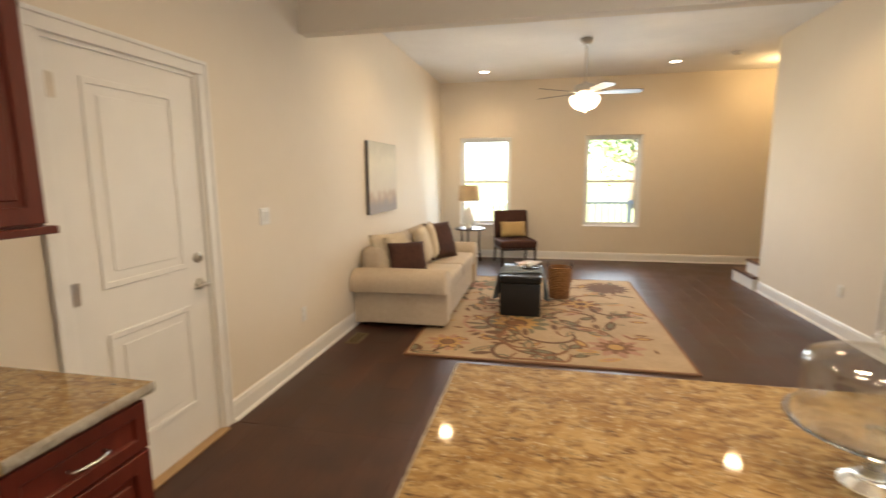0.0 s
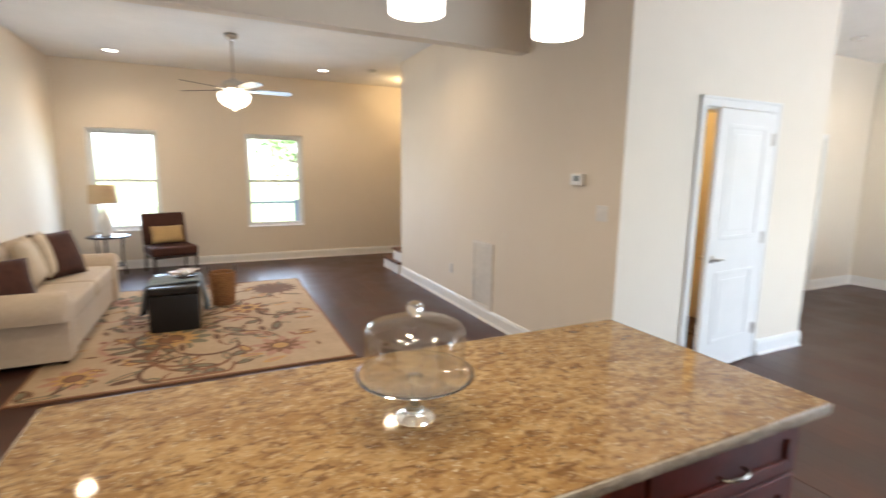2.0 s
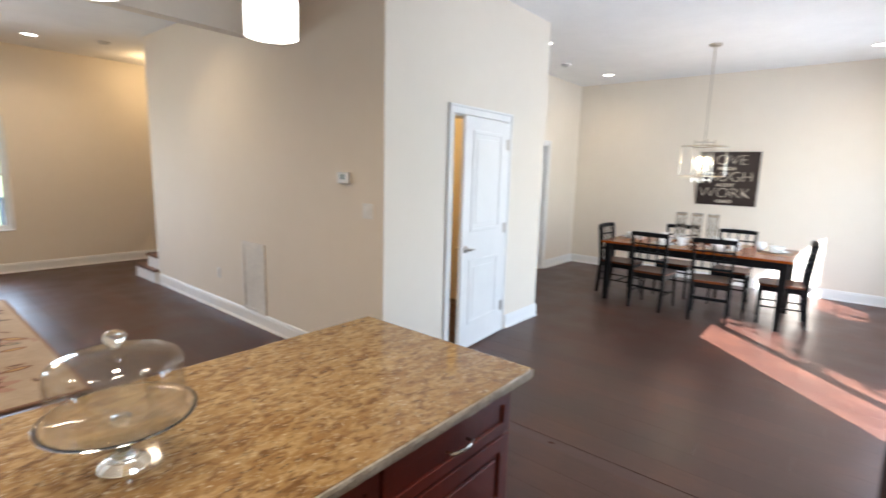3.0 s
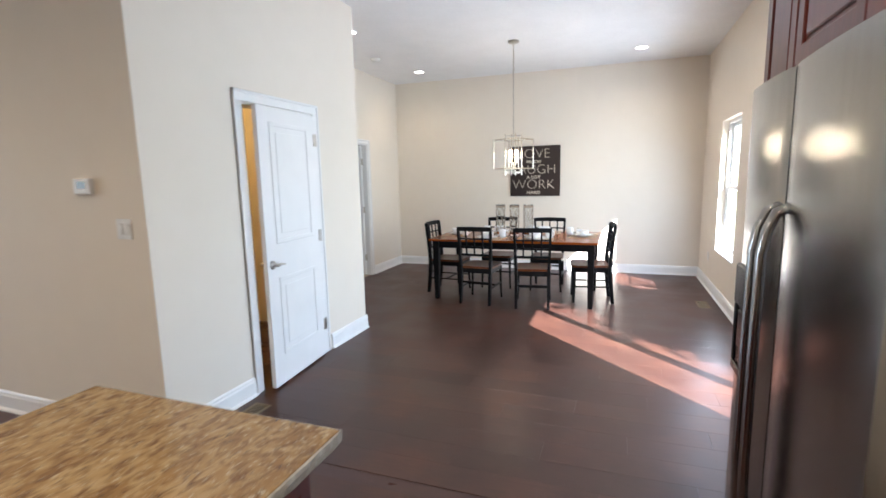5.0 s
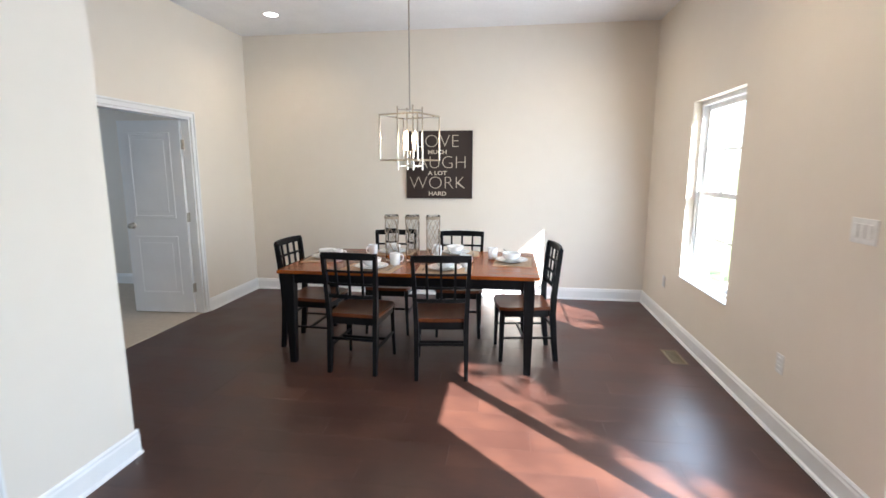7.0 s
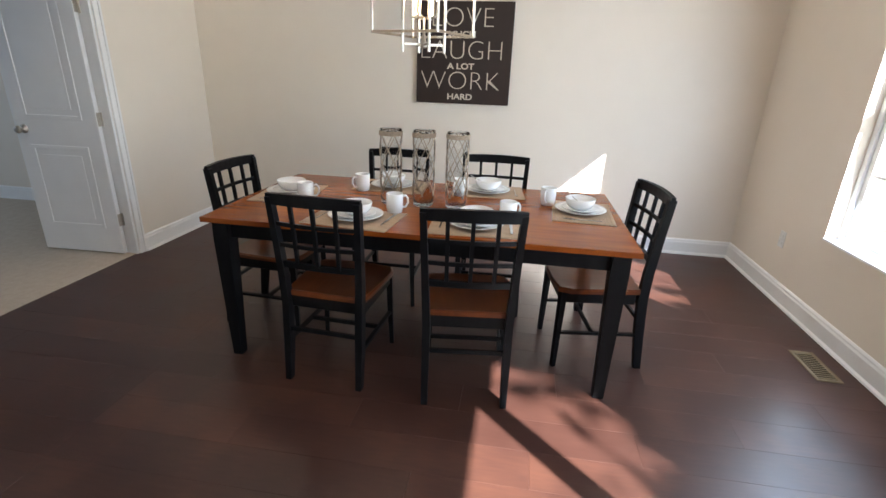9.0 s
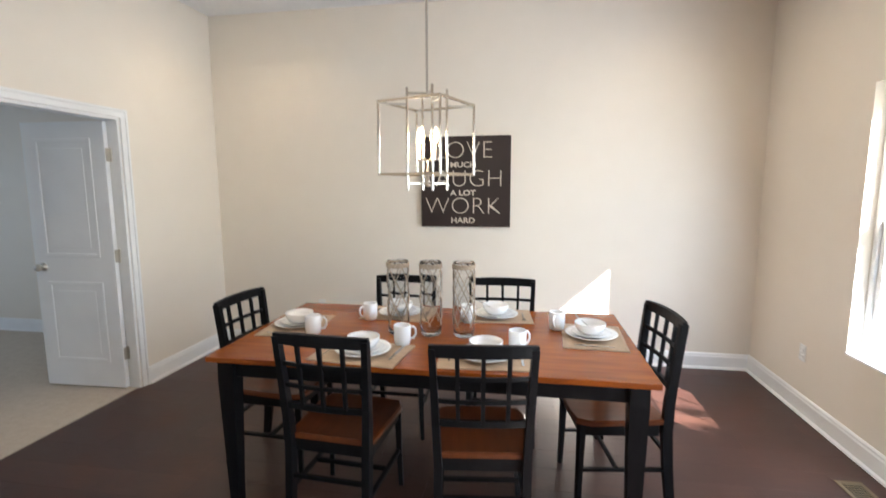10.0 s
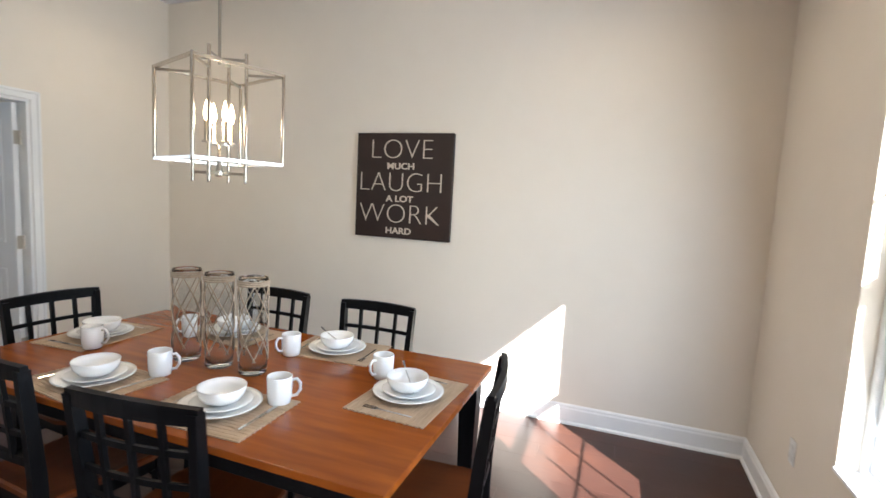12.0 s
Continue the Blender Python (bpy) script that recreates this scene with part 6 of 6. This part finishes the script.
def cooking_range():
    r = thing("cooking_range", Matrix(), "black slide-in cooking range set in the counter run", "stove")
    part("body", boxed(XW + 0.01, -0.115, 0.09, -1.53, 0.645, 0.90, 0.004), BLACKPL, r)
    part("base", boxed(XW + 0.01, -0.11, 0.0, -1.6, 0.64, 0.09), BLACKPL, r)
    part("cooktop", boxed(XW + 0.01, -0.118, 0.901, -1.50, 0.648, 0.925, 0.005, 2), BLACKPL, r, "black glass cooktop")
    part("oven_door", boxed(-1.529, -0.10, 0.24, -1.495, 0.63, 0.76, 0.006, 2), BLACKPL, r)
    part("control_panel", boxed(-1.529, -0.112, 0.78, -1.485, 0.642, 0.899, 0.006, 2), BLACKPL, r)
    for y in (-0.02, 0.13, 0.40, 0.55):
        part("knob", lathe([(0.03, 0), (0.03, 0.012), (0.024, 0.03), (0.02, 0.034)], 22, None, Matrix.Translation((-1.4845, y, 0.84)) @ Matrix.Rotation(radians(90), 4, "Y")), BLACKPL, r, smooth=True)
    bm = bmesh.new()
    tube(bm, [(-1.496, -0.05, 0.70), (-1.45, -0.04, 0.70), (-1.445, 0.26, 0.70), (-1.45, 0.57, 0.70), (-1.496, 0.58, 0.70)], 0.012, 10)
    part("oven_handle", bm, STEEL, r, "steel oven bar handle", smooth=True)
    for k in range(2):
        for j in range(2):
            part("burner_ring", lathe([(0.09, 0.9252), (0.092, 0.9268), (0.086, 0.9268), (0.084, 0.9252)], 30, None, Matrix.Translation((-2.02 + 0.32 * k, 0.08 + 0.37 * j, 0)), cap=False), VENTMET, r)


cooking_range()

# ---------- floor planks, running along y ----------


def plank_material():
    m = bpy.data.materials.new("dark_brown_planks")
    m.use_nodes = True
    t, n = m.node_tree, m.node_tree.nodes
    b = n["Principled BSDF"]
    b.inputs["Specular IOR Level"].default_value = 0.36
    geo, inf = n.new("ShaderNodeNewGeometry"), n.new("ShaderNodeObjectInfo")
    add = n.new("ShaderNodeVectorMath")
    add.operation = "ADD"
    sc = n.new("ShaderNodeVectorMath")
    sc.operation = "SCALE"
    sc.inputs[0].default_value = (3.1, 7.7, 1.3)
    t.links.new(inf.outputs["Random"], sc.inputs["Scale"])
    t.links.new(geo.outputs["Position"], add.inputs[0])
    t.links.new(sc.outputs[0], add.inputs[1])
    mp = n.new("ShaderNodeMapping")
    mp.inputs["Scale"].default_value = (9.0, 1.1, 1.0)
    t.links.new(add.outputs[0], mp.inputs["Vector"])
    grain, cloud = n.new("ShaderNodeTexNoise"), n.new("ShaderNodeTexNoise")
    grain.inputs["Scale"].default_value, grain.inputs["Detail"].default_value, grain.inputs["Distortion"].default_value = 9.0, 2, 0.0
    cloud.inputs["Scale"].default_value, cloud.inputs["Detail"].default_value = 2.6, 2
    t.links.new(mp.outputs["Vector"], grain.inputs["Vector"])
    t.links.new(geo.outputs["Position"], cloud.inputs["Vector"])
    s1 = n.new("ShaderNodeMath")
    s1.operation = "MULTIPLY_ADD"
    s1.inputs[1].default_value = 0.22
    t.links.new(grain.outputs["Fac"], s1.inputs[0])
    s2 = n.new("ShaderNodeMath")
    s2.operation = "MULTIPLY"
    s2.inputs[1].default_value = 0.78
    t.links.new(cloud.outputs["Fac"], s2.inputs[0])
    t.links.new(s2.outputs[0], s1.inputs[2])
    s3 = n.new("ShaderNodeMath")
    s3.operation = "MULTIPLY_ADD"
    s3.inputs[1].default_value = 0.16
    t.links.new(inf.outputs["Random"], s3.inputs[0])
    t.links.new(s1.outputs[0], s3.inputs[2])
    r = n.new("ShaderNodeValToRGB")
    el = r.color_ramp.elements
    el[0].position, el[0].color = 0.30, (0.033, 0.0140, 0.0104, 1)
    el[1].position, el[1].color = 0.84, (0.088, 0.0365, 0.0222, 1)
    e = el.new(0.58)
    e.color = (0.052, 0.0224, 0.0158, 1)
    t.links.new(s3.outputs[0], r.inputs["Fac"])
    t.links.new(r.outputs["Color"], b.inputs["Base Color"])
    rr = n.new("ShaderNodeMapRange")
    rr.inputs["From Min"].default_value, rr.inputs["From Max"].default_value = 0.3, 0.7
    rr.inputs["To Min"].default_value, rr.inputs["To Max"].default_value = 0.31, 0.42
    t.links.new(cloud.outputs["Fac"], rr.inputs["Value"])
    t.links.new(rr.outputs["Result"], b.inputs["Roughness"])
    bp = n.new("ShaderNodeBump")
    bp.inputs["Strength"].default_value, bp.inputs["Distance"].default_value = 0.02, 0.001
    t.links.new(grain.outputs["Fac"], bp.inputs["Height"])
    t.links.new(bp.outputs["Normal"], b.inputs["Normal"])
    return m


PLANK = plank_material()
PW, PL = 0.194, 1.22
plank_meshes = {}


def plank_data(length):
    key = round(length, 3)
    if key not in plank_meshes:
        bm = bmesh.new()
        h, g, c = key / 2 - 0.0001, PW / 2 - 0.0001, 0.0005
        lo = [bm.verts.new((x, y, -0.0028)) for x, y in ((-g, -h), (g, -h), (g, h), (-g, h))]
        md = [bm.verts.new((x, y, -0.0009)) for x, y in ((-g, -h), (g, -h), (g, h), (-g, h))]
        hi = [bm.verts.new((x, y, 0.0)) for x, y in ((-g + c, -h + c), (g - c, -h + c), (g - c, h - c), (-g + c, h - c))]
        for a, b in ((lo, md), (md, hi)):
            for i in range(4):
                j = (i + 1) % 4
                bm.faces.new((a[i], a[j], b[j], b[i]))
        bm.faces.new(hi)
        me = bpy.data.meshes.new("plank")
        bm.to_mesh(me)
        bm.free()
        me.materials.append(PLANK)
        plank_meshes[key] = me
    return plank_meshes[key]


floor_ob = bpy.data.objects["floor"]
rest_v, rest_f = [], []


def lay(x0, x1, y0, y1, single):
    cols = int(math.ceil((x1 - x0) / PW - 0.01))
    for c in range(cols):
        xc = x0 + PW * (c + 0.5)
        y = y0 - PL * ((c * 0.37) % 1.0)
        while y < y1 - 0.01:
            a, b = max(y, y0), min(y + PL, y1)
            if b - a > 0.03:
                me = plank_data(b - a)
                if single:
                    ob = new("plank", me)
                    ob.parent = floor_ob
                    ob.location = (xc, (a + b) / 2, 0)
                else:
                    i = len(rest_v)
                    rest_v.extend((v.co.x + xc, v.co.y + (a + b) / 2, v.co.z) for v in me.vertices)
                    rest_f.extend(tuple(k + i for k in p.vertices) for p in me.polygons)
            y += PL


lay(2.545, 8.365, YS - 0.02, YC + 0.02, True)
lay(4.679, 8.365, YC + 0.02, YD + 0.02, True)
lay(-2.21, 2.446, 2.4, YN + 0.02, True)
lay(-2.21, 2.446, YS - 0.02, 2.4, False)
lay(2.446, 3.61, YC + 0.02, YN + 0.02, False)
me = bpy.data.meshes.new("planks_rest")
me.from_pydata(rest_v, [], rest_f)
me.materials.append(PLANK)
rest = new("planks_rest", me)
rest.parent = floor_ob
tagged(rest, kind="stuff")
